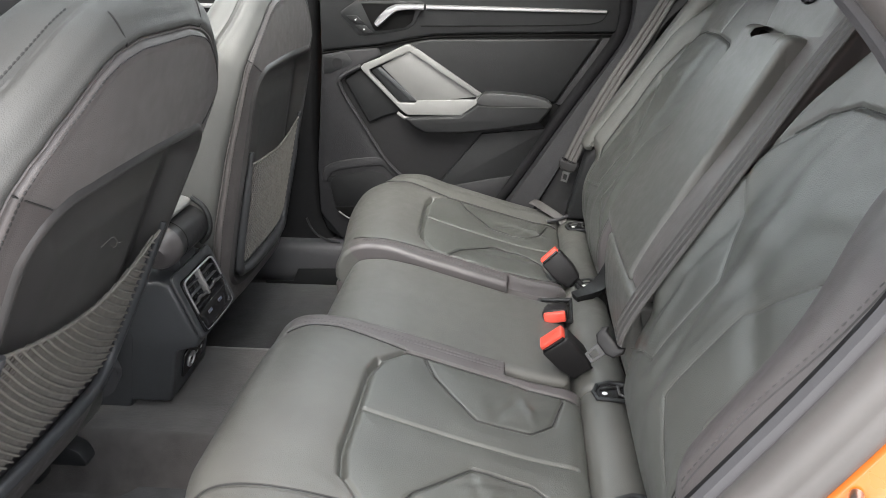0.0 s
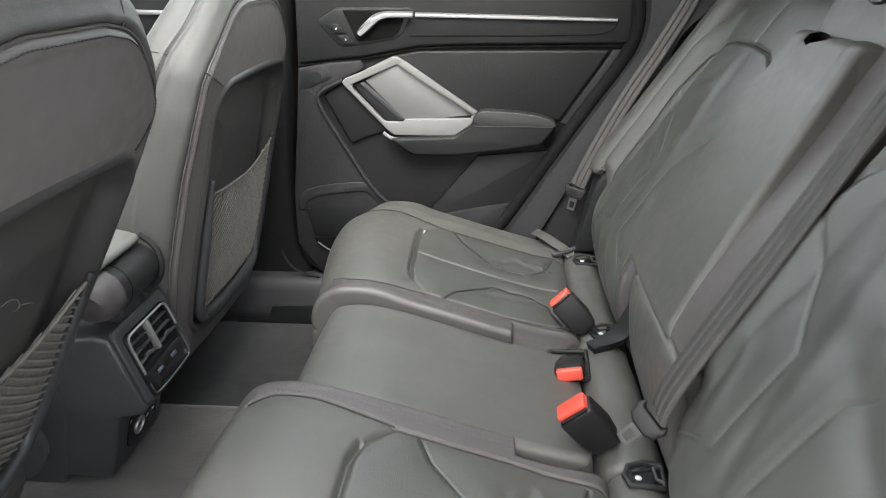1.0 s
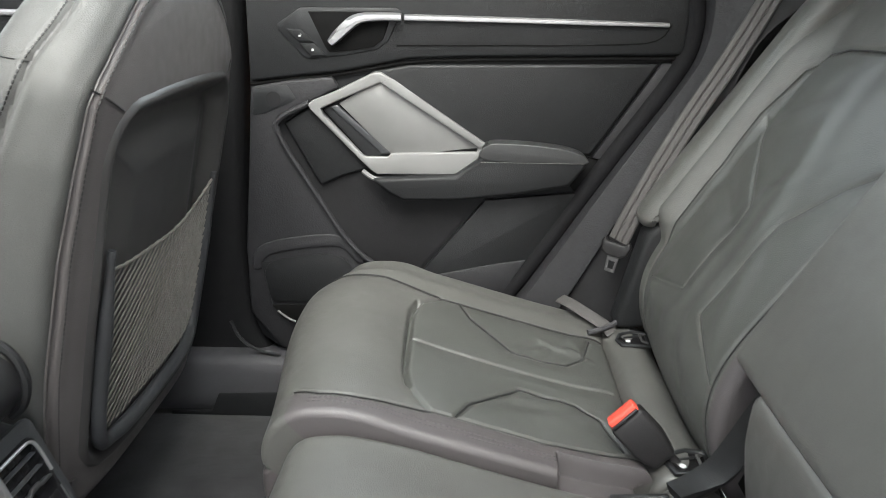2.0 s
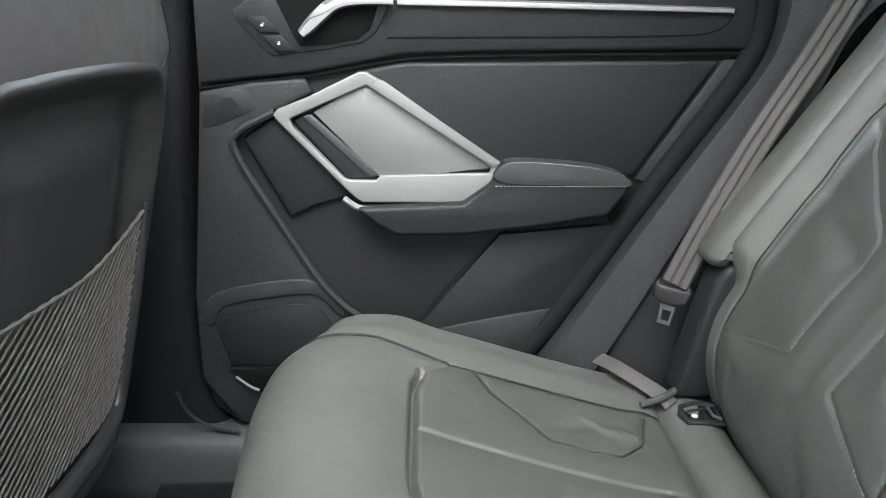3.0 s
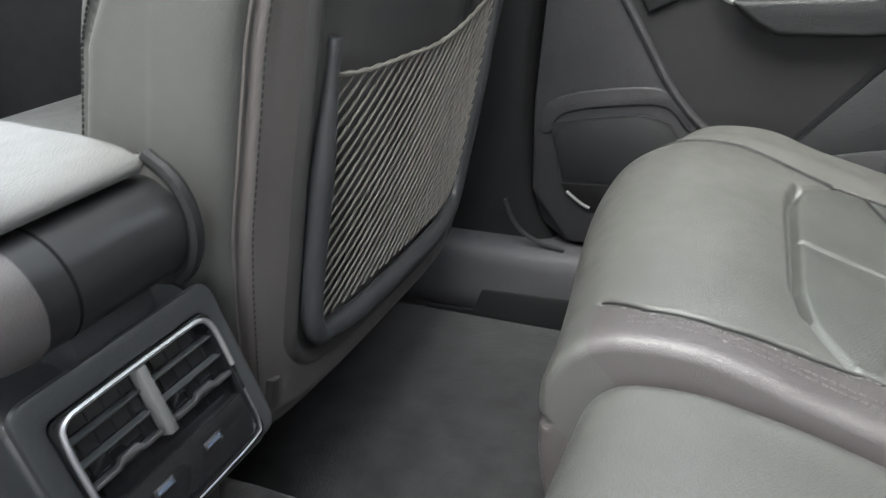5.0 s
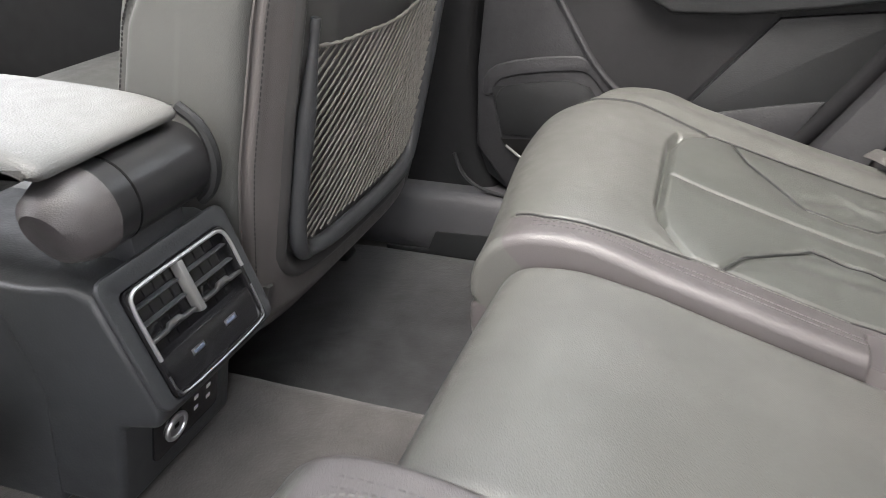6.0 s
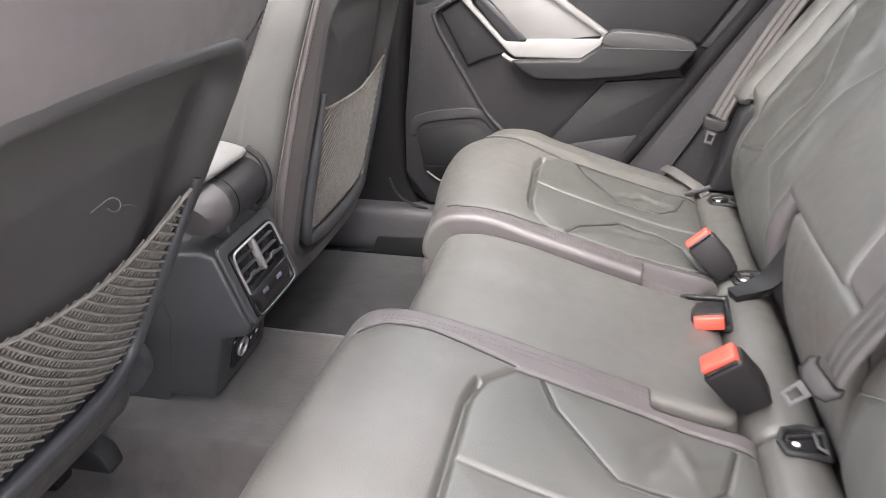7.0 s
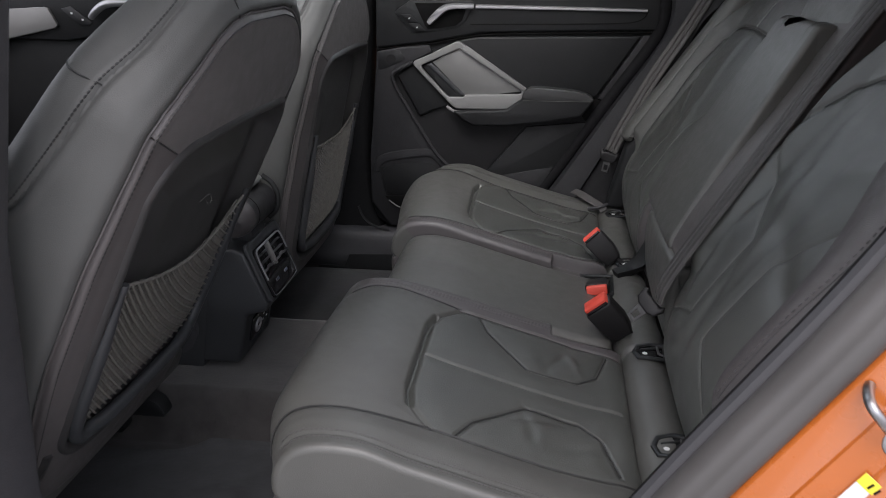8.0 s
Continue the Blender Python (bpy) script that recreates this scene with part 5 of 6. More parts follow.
# thin dark sheet: the recess's shade is put into its colour
part("door_recess_shade", prism([(-0.404, 0.562), (-0.352, 0.588), (-0.25, 0.476), (-0.236, 0.452), (-0.19, 0.432), (-0.05, 0.430), (-0.168, 0.285), (-0.168, 0.20), (-0.23, 0.20), (-0.226, 0.286), (-0.288, 0.334), (-0.346, 0.430), (-0.412, 0.546)], on_door(1.9055), 0.0015), DARK_TRIM, door, "matt black recess below the trim ring")
# armrest bolster
arm_o = [(-0.062, 0.500), (-0.050, 0.528), (-0.022, 0.531), (0.070, 0.524), (0.112, 0.514), (0.126, 0.502), (0.122, 0.490), (0.096, 0.457), (0.006, 0.441), (-0.10, 0.429), (-0.190, 0.428), (-0.216, 0.442), (-0.245, 0.466), (-0.10, 0.473)]
part("armrest_body", prism(arm_o, on_door(1.907), 0.046, 0.007, segments=4), SOFT_PLASTIC, door)
arm_top_o = [(-0.066, 0.499), (-0.050, 0.529), (-0.022, 0.5325), (0.070, 0.5255), (0.112, 0.5155), (0.127, 0.503), (0.124, 0.495), (0.06, 0.498)]
part("armrest_pad", prism([tuple(p) for p in soften(arm_top_o, 2, True)], on_door(1.907), 0.0475, 0.004, segments=4), DOOR_LEATHER, door, "padded leather armrest top")
st = [(x, 1.8590, 0.4985 - 0.02 * (x + 0.06) * 0.2) for x in np.arange(-0.055, 0.120, 0.0055)]
part("stitching", joined(*[tube([(x - 0.0018, y, z), (x, y - 0.0006, z), (x + 0.0018, y, z)], 0.0007, 4) for x, y, z in st]), THREAD, door)
part("arm_rear_pocket", prism([(0.130, 0.500), (0.165, 0.492), (0.115, 0.432), (0.098, 0.453)], on_door(1.907), 0.006, 0.002), BLACK_GAP, door)
# silver trim ring with its pad and grip
outer = [(-0.353, 0.590), (-0.346, 0.597), (-0.307, 0.612), (-0.238, 0.645), (-0.228, 0.645), (-0.208, 0.633), (-0.047, 0.524), (-0.058, 0.501), (-0.096, 0.472), (-0.104, 0.470), (-0.236, 0.470), (-0.246, 0.476), (-0.258, 0.487), (-0.35, 0.583)]
inner = [(-0.331, 0.584), (-0.308, 0.594), (-0.228, 0.628), (-0.062, 0.519), (-0.064, 0.511), (-0.212, 0.5075), (-0.217, 0.501), (-0.255, 0.501), (-0.262, 0.504), (-0.328, 0.574)]
trim = part("trim_ring", prism(outer, on_door(1.907), 0.025, 0.0025, holes=[inner], segments=3), SILVER, door, "satin silver trim ring")
part("trim_ring_lower_edge", tube(soften([(-0.262, 1.882, 0.476), (-0.244, 1.876, 0.464), (-0.225, 1.876, 0.462), (-0.105, 1.876, 0.462), (-0.088, 1.878, 0.468)], 2), 0.0045, 8), SILVER_PAD, trim)
part("trim_facet", prism([(-0.213, 0.6365), (-0.205, 0.6345), (-0.049, 0.5255), (-0.0595, 0.520), (-0.2245, 0.627)], on_door(1.8815), 0.0035, 0.002), SILVER, trim)
part("trim_pad", prism([(-0.300, 0.592), (-0.229, 0.633), (-0.053, 0.519), (-0.209, 0.500)], on_door(1.907), 0.019, 0.001), SILVER_PAD, door, "silver-grey soft pad inside the ring")
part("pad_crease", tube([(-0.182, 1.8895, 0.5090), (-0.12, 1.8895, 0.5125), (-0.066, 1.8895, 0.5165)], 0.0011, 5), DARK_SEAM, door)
part("grip_recess", prism([(-0.331, 0.581), (-0.309, 0.591), (-0.297, 0.588), (-0.2145, 0.506), (-0.219, 0.500), (-0.258, 0.500)], on_door(1.907), 0.0145, 0.001), BLACK_GAP, door)
part("grip_bar", prism([(-0.328, 0.581), (-0.310, 0.5895), (-0.302, 0.5895), (-0.214, 0.5065), (-0.220, 0.5015), (-0.257, 0.5015)], on_door(1.907), 0.0175, 0.003), PLASTIC, door, "black pull grip")
part("grip_ridge", prism([(-0.316, 0.5865), (-0.303, 0.5905), (-0.2125, 0.5065), (-0.228, 0.5045)], on_door(1.8905), 0.0055, 0.003, segments=3), CONSOLE, door)
# tweeter cover, speaker and bottle pocket
part("tweeter_cover", prism([(-0.446, 0.613), (-0.398, 0.622), (-0.388, 0.621), (-0.374, 0.600), (-0.385, 0.592), (-0.428, 0.574), (-0.450, 0.570)], on_door(1.8915), 0.0012, 0.0004), PLASTIC, door)
tc = [(-0.413 + 0.013 * math.cos(a), 0.598 + 0.013 * math.sin(a)) for a in np.linspace(0, 2 * math.pi, 24, endpoint=False)]
part("tweeter_grille", prism(tc, on_door(1.8904), 0.0006), DARK_TRIM, door)
hood = [(-0.474, 0.285), (-0.470, 0.322), (-0.440, 0.342), (-0.362, 0.355), (-0.308, 0.357), (-0.286, 0.335), (-0.262, 0.300), (-0.276, 0.298), (-0.298, 0.325), (-0.313, 0.334), (-0.362, 0.330), (-0.435, 0.318), (-0.452, 0.304), (-0.456, 0.285)]
part("speaker_hood", prism([tuple(p) for p in soften(hood, 1, True)], on_door(1.8935), 0.0055, 0.0045, segments=3), TRIM_PLASTIC, door, "raised hood over the speaker")
part("speaker_grille", prism([(-0.458, 0.300), (-0.390, 0.312), (-0.335, 0.320), (-0.300, 0.310), (-0.262, 0.25), (-0.262, 0.225), (-0.438, 0.222)], on_door(1.8905), 0.003, 0.002), SOFT_PLASTIC, door)
part("speaker_groove", tube(soften([(-0.440, 1.887, 0.218), (-0.456, 1.887, 0.300), (-0.390, 1.887, 0.3125), (-0.335, 1.887, 0.3205), (-0.300, 1.887, 0.311), (-0.275, 1.887, 0.27)], 2), 0.0005, 5), PLASTIC, door)
# black plate painting the shade inside the pocket's opening
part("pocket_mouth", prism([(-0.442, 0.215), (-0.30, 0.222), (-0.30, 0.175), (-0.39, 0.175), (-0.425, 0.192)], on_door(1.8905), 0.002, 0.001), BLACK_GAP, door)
# short silver tube that stands in for a highlight at the pocket
part("pocket_lip", tube(soften([(-0.432, 1.888, 0.204), (-0.420, 1.885, 0.196), (-0.408, 1.884, 0.188), (-0.398, 1.884, 0.184)], 2), 0.0022, 8), SILVER_PAD, door, "shiny pocket lip")
# handle, lock switches, long chrome strip


def door_bar(path, y, depth, chamfer=0.25):
    """A chamfered bar along places (x, z, half width) on the door, raised towards the cabin."""
    p = np.array(path, float)
    tan = np.gradient(p[:, :2], axis=0)
    tan /= np.linalg.norm(tan, axis=1)[:, None]
    side = np.stack([-tan[:, 1], tan[:, 0]], 1)
    prof = [(-1.0, 0.0), (-1.0, 0.55), (-1.0 + chamfer, 0.92), (-0.25, 1.0), (1.0 - 2.2 * chamfer, 0.92), (1.0, 0.45), (1.0, 0.0)]
    v = [(p[i][0] + side[i][0] * p[i][2] * a, y - depth * b, p[i][1] + side[i][1] * p[i][2] * a) for i in range(len(p)) for a, b in prof]
    m = len(prof)
    return v, grid_faces(len(p), m, wrap=True) + [tuple(range(m)), tuple((len(p) - 1) * m + k for k in range(m))[::-1]]


part("handle_bezel", prism([(-0.398, 0.722), (-0.358, 0.748), (-0.20, 0.748), (-0.190, 0.742), (-0.214, 0.695), (-0.232, 0.682), (-0.275, 0.674), (-0.348, 0.665), (-0.358, 0.670), (-0.396, 0.712)], on_door(1.893), 0.0035, 0.002), PLASTIC, door)
# black plate with the handle cup's shade in its colour
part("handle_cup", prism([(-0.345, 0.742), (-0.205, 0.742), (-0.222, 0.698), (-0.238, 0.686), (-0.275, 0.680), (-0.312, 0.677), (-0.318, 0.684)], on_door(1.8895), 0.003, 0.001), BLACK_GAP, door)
for poly, sym in (([(-0.383, 0.714), (-0.357, 0.714), (-0.338, 0.694), (-0.364, 0.694)], "unlock"), ([(-0.362, 0.691), (-0.336, 0.691), (-0.318, 0.672), (-0.344, 0.670)], "lock")):
    key = part("lock_switch", prism(poly, on_door(1.8895), 0.004, 0.0015), SOFT_PLASTIC, door)
    ca, cb = sum(p[0] for p in poly) / 4, sum(p[1] for p in poly) / 4
    part("lock_symbol", prism(rect(ca - 0.0018, ca + 0.0018, cb - 0.0020, cb + 0.0006), on_door(1.8853), 0.0005), WHITE, key, "small white padlock symbol")
    arc = [(ca + (0.002 if sym == "unlock" else 0) + 0.0012 * math.cos(a), 1.8852, cb + 0.0006 + 0.0018 * math.sin(a)) for a in np.linspace(0, math.pi, 8)]
    part("lock_symbol", tube(arc, 0.0003, 4), WHITE, key)
blade = [(-0.3085, 0.6925, 0.0062), (-0.300, 0.701, 0.0088), (-0.282, 0.7175, 0.0098), (-0.268, 0.7285, 0.0092), (-0.252, 0.7335, 0.0078), (-0.225, 0.7345, 0.0068), (-0.190, 0.7340, 0.0066)]
part("door_handle", door_bar(even(soften(blade, 1), 0.004)[0], 1.8830, 0.013), CHROME, door, "satin chrome door handle")
part("handle_facet", prism([(-0.300, 0.7105), (-0.282, 0.7285), (-0.262, 0.7285), (-0.276, 0.7185)], on_door(1.8705), 0.0012, 0.0005), CHROME, door)
part("chrome_strip", door_bar(even([(-0.186, 0.7330, 0.0055), (-0.05, 0.7302, 0.0051), (0.10, 0.7265, 0.0046), (0.246, 0.7228, 0.0036)], 0.01)[0], 1.8935, 0.009), CHROME, door, "long chrome strip")
part("strip_recess_edge", tube(soften([(0.252, 1.8925, 0.724), (0.236, 1.8925, 0.697), (0.18, 1.8925, 0.690), (-0.20, 1.8925, 0.688)], 2), 0.0016, 5), BLACK_GAP, door)

# window above the far door, front far door
solo("window_far", prism([(-0.44, 0.80), (0.30, 0.80), (0.10, 1.12), (-0.44, 1.13)], lambda a, b, h: (a, 1.955 - 0.22 * (b - 0.8) + h, b), 0.004), GLASS, "tinted glass of the far rear window", "window", kind="structure").visible_shadow = False
fdoor = thing("front_door", (-1.2, 1.93, 0.12), "charcoal front door panel with silver pull trim, closed", "car door")
part("door_card", prism([(-2.0, 0.12), (-0.62, 0.12), (-0.62, 0.80), (-2.0, 0.80)], on_door(1.975), 0.05, 0.006), SOFT_PLASTIC, fdoor)
part("upper_rail", prism([(-1.95, 0.655), (-1.35, 0.640), (-1.15, 0.668), (-0.64, 0.675), (-0.64, 0.795), (-1.95, 0.795)], on_door(1.926), 0.022, 0.006), SOFT_PLASTIC, fdoor)
part("pull_trim", prism([(-1.60, 0.722), (-1.40, 0.732), (-1.385, 0.728), (-1.364, 0.682), (-1.375, 0.674), (-1.60, 0.630)], on_door(1.905), 0.012, 0.004), SILVER_PAD, fdoor, "pale silver pull trim")
part("switch_plate", prism([(-1.352, 0.726), (-1.32, 0.734), (-1.262, 0.690), (-1.275, 0.680), (-1.30, 0.682)], on_door(1.905), 0.005, 0.002), PLASTIC, fdoor)
for k in range(2):
    part("lock_symbol", prism(rect(-1.322 + 0.03 * k, -1.316 + 0.03 * k, 0.712 - 0.017 * k, 0.717 - 0.017 * k), on_door(1.9), 0.001), WHITE, fdoor, "small white symbol")
hp = soften([(-1.255, 1.885, 0.704), (-1.235, 1.88, 0.722), (-1.205, 1.882, 0.742), (-1.15, 1.888, 0.744), (-1.08, 1.893, 0.744)], 3)
part("door_handle", tube(hp, [0.008 + 0.003 * math.sin(math.pi * k / (len(hp) - 1)) for k in range(len(hp))], 12), CHROME, fdoor, "chrome door handle")
part("chrome_strip", prism([(-1.085, 0.748), (-0.70, 0.740), (-0.70, 0.730), (-1.085, 0.736)], on_door(1.904), 0.008, 0.002), CHROME, fdoor)
solo("window_front_far", prism([(-1.75, 0.80), (-0.62, 0.80), (-0.62, 1.13), (-1.20, 1.12)], lambda a, b, h: (a, 1.955 - 0.22 * (b - 0.8) + h, b), 0.004), GLASS, "glass of the far front window", "window", kind="structure").visible_shadow = False

# ---- pillars, sills, seals ----
bp = thing("pillar_far", (-0.54, 1.93, 0.06), "black far middle pillar trim with a flared foot", "pillar", kind="structure")
zz = np.linspace(0.06, 1.16, 60)
rows = []
for z in zz:
    fl = 0.055 * math.exp(-((z - 0.06) / 0.09) ** 1.5)
    x_r, x_f, yf = -0.487 + fl + 0.030 * ramp01(z, 0.3, 0.9), -0.66 - fl, 1.905 - 0.10 * max(0, z - 0.78)
    rows.append([(x_f, 1.99, z), (x_f, yf + 0.012, z), (x_f + 0.012, yf, z), (x_r - 0.02, yf, z), (x_r - 0.006, yf + 0.008, z), (x_r, yf + 0.02, z), (x_r, 1.99, z)])
part("pillar_trim", ([p for r in rows for p in r], grid_faces(60, 7)), PILLAR, bp)
part("pillar_upper_panel", prism([(-0.525, 0.565), (-0.500, 0.60), (-0.492, 0.80), (-0.565, 0.80), (-0.565, 0.565)], lambda a, b, h: (a, 1.9065 - h, b), 0.008, 0.003), TRIM_PLASTIC, bp)
part("pillar_foot_bead", tube(soften([(-0.520, 1.880, 0.185), (-0.508, 1.880, 0.150), (-0.478, 1.878, 0.126), (-0.43, 1.876, 0.1175)], 2), 0.0032, 7), PLASTIC, bp)
sill_prof = [(1.845, 0.03), (1.850, 0.055), (1.856, 0.098), (1.866, 0.112), (1.885, 0.117), (1.955, 0.117), (1.965, 0.10), (1.965, 0.0), (1.86, 0.0)]
solo("sill_far", prism([tuple(p) for p in soften(sill_prof, 1, True)], lambda a, b, h: (-1.9 + h, a, b), 1.82, 0.0), GREY_TRIM, "black plastic far door sill trim", "sill", kind="structure")
solo("sill_kick_panel", prism([(-0.64, 0.012), (-0.56, 0.014), (-0.545, 0.050), (-0.30, 0.060), (-0.30, 0.004), (-0.64, 0.004)], lambda a, b, h: (a, 1.8475 - h, b), 0.006, 0.002), SOFT_PLASTIC, "stepped black kick panel below the sill", "sill", kind="structure")
ends = lambda pts, y: [(x, y, z) for x, z in pts]
full = [(-0.30, 0.118), (-0.12, 0.118)] + seal_line[1:-1] + [(0.24, 0.90), (0.08, 1.10), (-0.1, 1.14)]
solo("door_seal_far", tube(soften(ends([(x + 0.006, z) for x, z in full], 1.902), 3), 0.0165, 10), RUBBER, "black rubber seal round the far door", "seal", kind="structure")
# side trim between far seal and backrest
inner_edge = [(0.040, 0.12), (0.135, 0.285), (0.232, 0.485), (0.328, 0.679), (0.40, 0.80), (0.40, 0.95)]
outer_edge = [(x + 0.020, z) for x, z in seal_line[:-1]] + [(0.27, 0.95)]


def between(a, b, n=60):
    pa, pb = even(soften(a, 2), 0.001)[0], even(soften(b, 2), 0.001)[0]
    ia, ib = np.linspace(0, len(pa) - 1, n).astype(int), np.linspace(0, len(pb) - 1, n).astype(int)
    return pa[ia], pb[ib]


pa, pb = between(outer_edge, inner_edge)
cols = ((0.0, 1.915), (0.02, 1.880), (0.10, 1.868), (0.45, 1.858), (0.72, 1.846), (0.78, 1.840), (0.80, 1.852))
# continues the side trim, darker to paint the shade behind the belt
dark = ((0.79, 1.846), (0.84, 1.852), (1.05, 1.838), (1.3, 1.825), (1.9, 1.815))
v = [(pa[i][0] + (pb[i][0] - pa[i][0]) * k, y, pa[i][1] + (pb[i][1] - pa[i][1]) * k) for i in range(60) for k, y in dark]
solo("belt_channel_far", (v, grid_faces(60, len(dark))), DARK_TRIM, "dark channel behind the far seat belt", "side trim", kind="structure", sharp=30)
v = [(pa[i][0] + (pb[i][0] - pa[i][0]) * k, y, pa[i][1] + (pb[i][1] - pa[i][1]) * k) for i in range(60) for k, y in cols]
solo("pillar_rear_far", (v, grid_faces(60, len(cols))), TRIM_PLASTIC, "grained charcoal side trim between far door and backrest", "side trim", kind="structure", sharp=30)
solo("bolster_foot_far", prism([(0.145, 0.25), (0.205, 0.25), (0.232, 0.40), (0.225, 0.425), (0.205, 0.432), (0.185, 0.41)], lambda a, b, h: (a + 0.02, 1.735 + h, b), 0.055, 0.010, segments=3), SOFT_PLASTIC, "dark pad at the foot of the far bolster", "side trim", kind="structure")
solo("quarter_panel_far", block((0.70, 1.93, 0.62), (0.80, 0.05, 1.1), 0.01), TRIM_PLASTIC, "far rear quarter trim", "side trim", kind="structure")

# ---- near side: open doorway ----
# seal line, trim strip and painted jamb run along the rear edge of the doorway
jam = [(-0.10, -0.02), (0.02, 0.14), (0.10, 0.262), (0.179, 0.391), (0.235, 0.476), (0.290, 0.560), (0.345, 0.655), (0.352, 0.72), (0.318, 0.80), (0.25, 0.88), (0.13, 0.98), (-0.05, 1.08), (-0.30, 1.12)]
J, _ = even(soften(jam, 3), 0.012)
tan = np.gradient(J, axis=0)
tan /= np.linalg.norm(tan, axis=1)[:, None]
out = np.stack([tan[:, 1], -tan[:, 0]], 1)      # away from the opening


def jamb_strip(cols):
    """cols: (offset away from the opening, y)."""
    v = [(J[i][0] + out[i][0] * o, y, J[i][1] + out[i][1] * o) for i in range(len(J)) for o, y in cols]
    return v, grid_faces(len(J), len(cols))


solo("door_jamb_near", jamb_strip([(-0.004, 0.452), (0.0, 0.440), (0.005, 0.432), (0.026, 0.423), (0.029, 0.419), (0.033, 0.420), (0.056, 0.408), (0.060, 0.398), (0.066, 0.392), (0.11, 0.365), (0.16, 0.335), (0.30, 0.30), (0.75, 0.27)]), PAINT, "glossy orange painted body jamb of the open doorway", "door jamb", kind="structure", sharp=30)
solo("door_seal_near", jamb_strip([(0.004, 0.438), (-0.002, 0.431), (-0.010, 0.429), (-0.016, 0.433), (-0.019, 0.436), (-0.023, 0.434), (-0.031, 0.441), (-0.036, 0.452), (-0.034, 0.468), (-0.028, 0.475)]), SEAL, "grey rubber door seal of the open doorway", "seal", kind="structure", sharp=0)
solo("door_trim_near", jamb_strip([(-0.022, 0.478), (-0.030, 0.472), (-0.037, 0.476), (-0.039, 0.484)]), GREY_TRIM, "grey plastic side trim inside the open doorway", "side trim", kind="structure", sharp=30)
# the trim's inner face, blackened to paint the dark gap beside the wing
solo("trim_gap_shade_near", jamb_strip([(-0.039, 0.484), (-0.037, 0.492), (-0.028, 0.500), (-0.026, 0.508), (-0.020, 0.514), (-0.010, 0.540), (0.010, 0.550), (0.10, 0.556)]), RUBBER, "black folded edge between trim and bolster", "side trim", kind="structure")
striker = thing("door_striker", (0.291, 0.418, 0.499), "bright steel door striker loop on the painted jamb", "door striker")
part("loop", tube(soften([(0.300, 0.418, 0.490), (0.292, 0.400, 0.494), (0.277, 0.396, 0.512), (0.270, 0.402, 0.520), (0.272, 0.416, 0.524), (0.278, 0.428, 0.524)], 2), 0.0046, 10), STEEL, striker)
part("plate", prism([tuple(p) for p in soften([(-0.014, -0.012), (0.030, -0.012), (0.030, 0.018), (-0.014, 0.018)], 2, True)], lambda a, b, h: (0.300 + 0.55 * a + 0.60 * b, 0.4135 - 0.46 * b - h, 0.484 + 0.84 * a - 0.38 * b), 0.004, 0.001), STEEL, striker)
lab = thing("warning_label", (0.281, 0.411, 0.454), "white label with a yellow edge stuck on the orange jamb", "label")
LU, LV = Vector((0.55, 0.0, 0.84)), Vector((0.62, -0.56, -0.40)).normalized()
LN = LU.cross(LV).normalized()
LN = LN if LN.y < 0 else -LN
lput = lambda a, b, h: tuple(Vector((0.2805, 0.407, 0.4545)) + LU * a + LV * b + LN * h)
part("sheet", prism(rect(-0.075, 0.0, 0.0, 0.055), lput, 0.0006), WHITE, lab)
part("border", prism(rect(-0.011, 0.0, 0.0, 0.055), lambda a, b, h: lput(a, b, h + 0.0008), 0.0004), YELLOW, lab, "yellow border")
for q in (0.008, 0.014, 0.020, 0.026):
    part("border_mark", prism([(-0.009, q), (-0.003, q + 0.001), (-0.003, q + 0.003), (-0.009, q + 0.002)], lambda a, b, h: lput(a, b, h + 0.0014), 0.0003), BLACK_GAP, lab)
part("picture", prism([tuple(p) for p in soften(rect(-0.036, -0.022, 0.006, 0.020), 2, True)], lambda a, b, h: lput(a, b, h + 0.0008), 0.0004), LABEL_RED, lab)

solo("pillar_near", prism([(-0.478, 0.02), (-0.523, 0.10), (-0.533, 0.30), (-0.503, 0.60), (-0.443, 0.85), (-0.378, 1.12), (-0.55, 1.12), (-0.63, 0.60), (-0.66, 0.02)], lambda a, b, h: (a, 0.395 + h, b), 0.085, 0.010, segments=3), GREY_TRIM, "grey near middle pillar trim", "pillar", kind="structure")
solo("sill_near", prism([(0.30, 0.0), (0.30, 0.06), (0.36, 0.075), (0.455, 0.075), (0.50, 0.055), (0.52, 0.0)], lambda a, b, h: (-1.9 + h, a, b), 2.0, 0.0), PLASTIC, "black near door sill", "sill", kind="structure")
solo("sill_painted_near", prism([(0.28, -0.25), (0.34, -0.25), (0.34, 0.058), (0.30, 0.058), (0.27, 0.0)], lambda a, b, h: (-1.9 + h, a, b), 2.0, 0.0), PAINT, "orange painted sill below the open doorway", "sill", kind="structure")
solo("front_door_near", prism([(-1.95, -0.1), (-0.60, -0.1), (-0.58, 0.78), (-1.95, 0.78)], lambda a, b, h: (a, 0.34 + h, b), 0.09, 0.01), SOFT_PLASTIC, "closed near front door", "car door", kind="structure")
solo("window_front_near", prism([(-1.75, 0.78), (-0.55, 0.78), (-0.45, 1.12), (-1.20, 1.12)], lambda a, b, h: (a, 0.39 + 0.2 * (b - 0.78) + h, b), 0.004), GLASS, "glass of the near front window", "window", kind="structure").visible_shadow = False

# ---- roof, dashboard and tail, unseen, close the car and shape its light ----
rx, ry = np.linspace(-1.35, 1.0, 48), np.linspace(0.42, 1.92, 31)
RX, RY = np.meshgrid(rx, ry, indexing="ij")
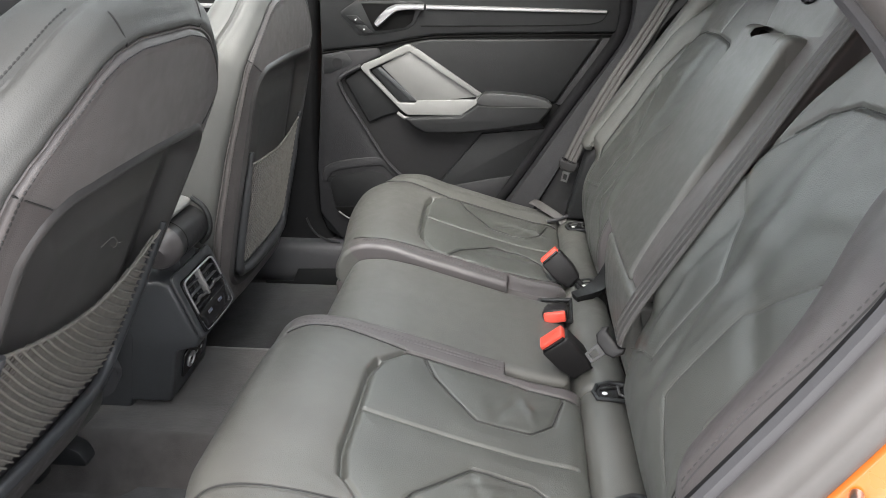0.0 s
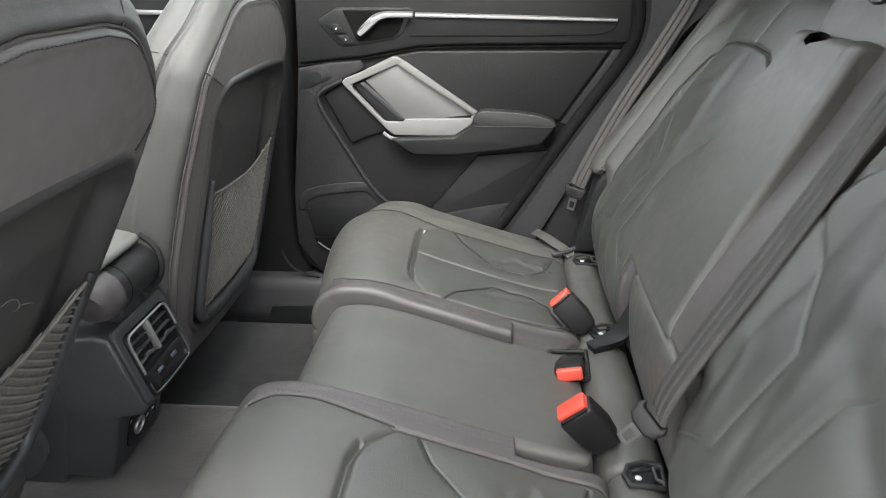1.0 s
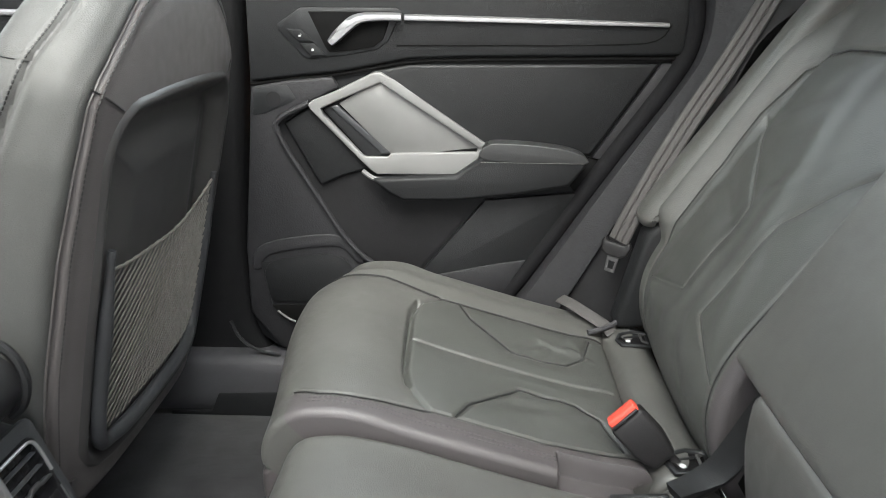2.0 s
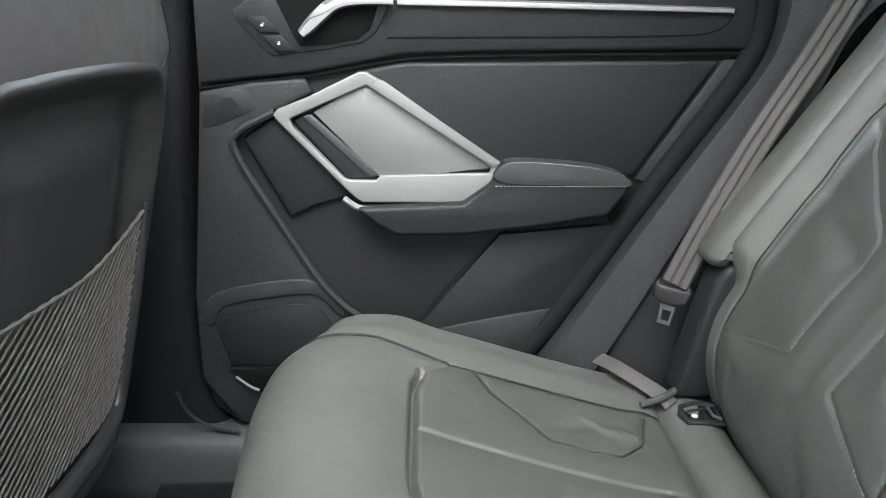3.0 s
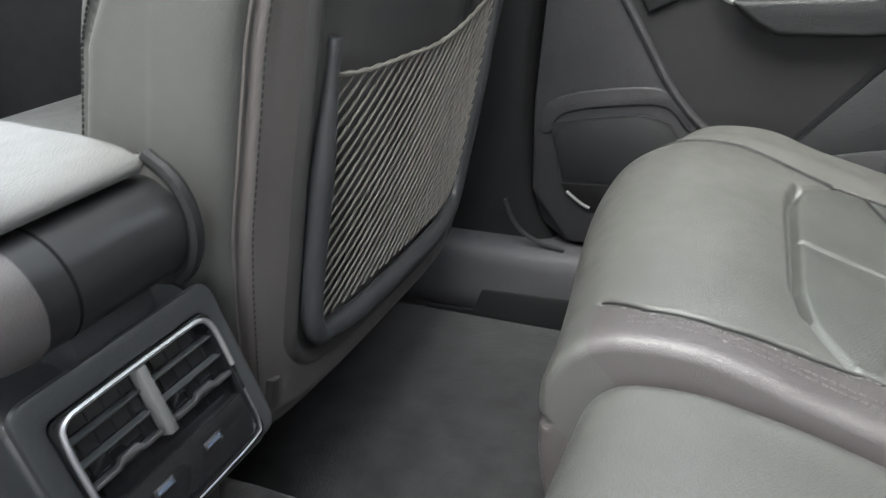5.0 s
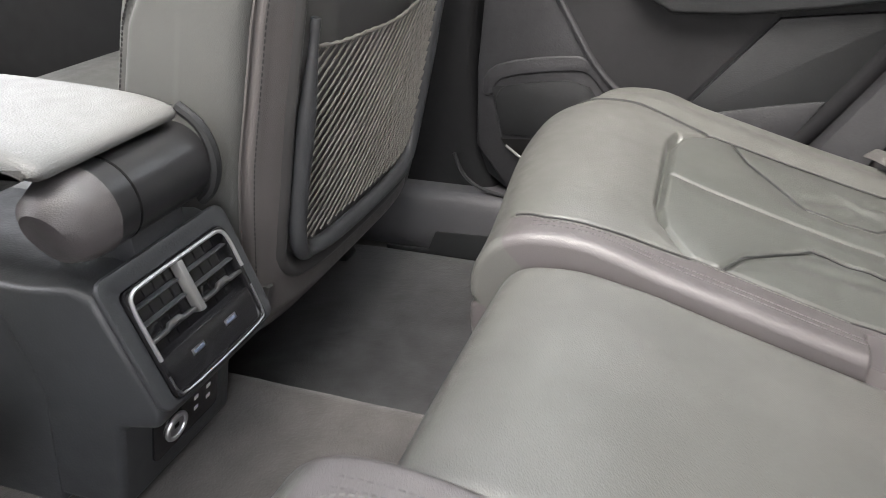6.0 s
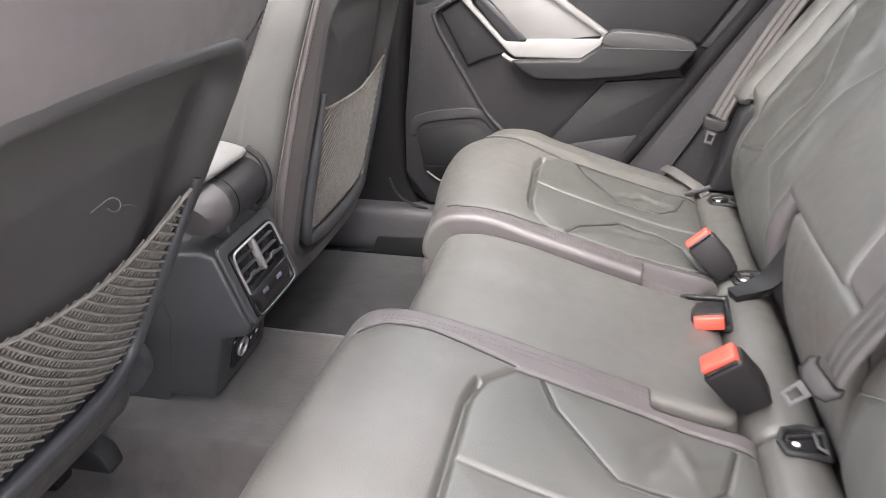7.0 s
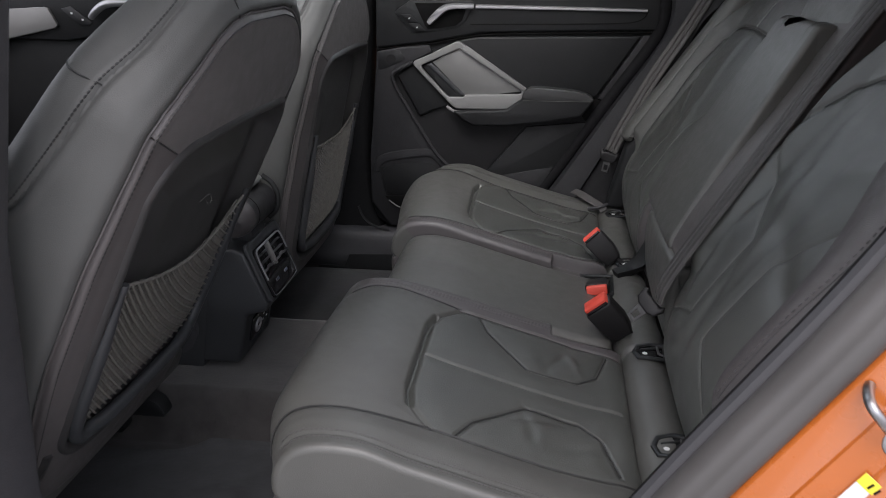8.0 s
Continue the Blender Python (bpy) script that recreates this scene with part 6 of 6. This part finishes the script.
RZ = 1.17 - 0.05 * ((RY - CY) / 0.75) ** 4 - 0.06 * ((RX + 0.2) / 1.2) ** 4
under = np.stack([RX, RY, RZ], 2).reshape(-1, 3)
hole = (-0.85, 0.26, 0.66, 1.68)          # unseen opening, added to let light into the cabin


def roof_sheet(lift, flip):
    keep = []
    for f in grid_faces(48, 31):
        c = under[list(f)].mean(axis=0)
        if not (hole[0] < c[0] < hole[1] and hole[2] < c[1] < hole[3]):
            keep.append(f[::-1] if flip else f)
    return under + np.array([0, 0, lift]), keep


solo("ceiling", joined(roof_sheet(0.0, True), roof_sheet(0.010, False)), HEADLINER, "grey cloth headliner round a glass roof", "roof lining", kind="structure", sharp=0)
solo("roof_panel", joined(roof_sheet(0.016, True), roof_sheet(0.030, False)), PAINT, "orange painted roof panel round a glass roof", "roof", kind="structure", sharp=0)
solo("body_side_far", prism([(-1.95, -0.1), (1.02, -0.1), (1.05, 0.5), (1.03, 0.79), (-1.95, 0.79)], lambda a, b, h: (a, 1.985 + h, b), 0.03, 0.012), PAINT, "orange painted far body side", "body panel", kind="structure")
solo("tailgate_panel", block((1.07, CY, 0.32), (0.03, 1.56, 0.92), 0.012), PAINT, "orange painted tailgate", "tailgate", kind="structure")
solo("body_side_near_front", prism([(-1.95, -0.1), (-0.62, -0.1), (-0.60, 0.77), (-1.95, 0.77)], lambda a, b, h: (a, 0.312 + h, b), 0.022, 0.01), PAINT, "orange painted near front door skin", "body panel", kind="structure")
solo("added_roof_glass", prism([(hole[0] - 0.04, hole[2] - 0.04), (hole[1] + 0.04, hole[2] - 0.04), (hole[1] + 0.04, hole[3] + 0.04), (hole[0] - 0.04, hole[3] + 0.04)], lambda a, b, h: (a, b, 1.205 + h), 0.005), GLASS, "tinted panoramic roof glass", "roof window", kind="structure").visible_shadow = False
solo("dashboard", prism([tuple(p) for p in soften([(-2.3, -0.1), (-1.75, -0.1), (-1.70, 0.45), (-1.62, 0.62), (-1.70, 0.78), (-2.3, 0.80)], 2, True)], lambda a, b, h: (a, 0.46 + h, b), 1.46, 0.0), SOFT_PLASTIC, "black dashboard", "dashboard", kind="structure")
solo("tailgate_lower", block((1.02, CY, 0.35), (0.06, 1.5, 0.9), 0.01), TRIM_PLASTIC, "grey tailgate trim", "tailgate", kind="structure")
# unseen; dark glass added to hold back light from behind
solo("window_tail", block((1.02, CY, 0.97), (0.006, 1.5, 0.36), 0.0), DIM_GLASS, "dark privacy glass of the tailgate", "window", kind="structure")
solo("cargo_floor", block((0.80, CY, 0.10), (0.42, 1.46, 0.02), 0.004), CARPET, "carpeted boot floor", "boot floor", kind="structure")
solo("ground", ([(-300, -300, -0.42), (300, -300, -0.42), (300, 300, -0.42), (-300, 300, -0.42)], [(0, 1, 2, 3)]), ASPHALT, "grey asphalt ground round the car", "ground", kind="structure")
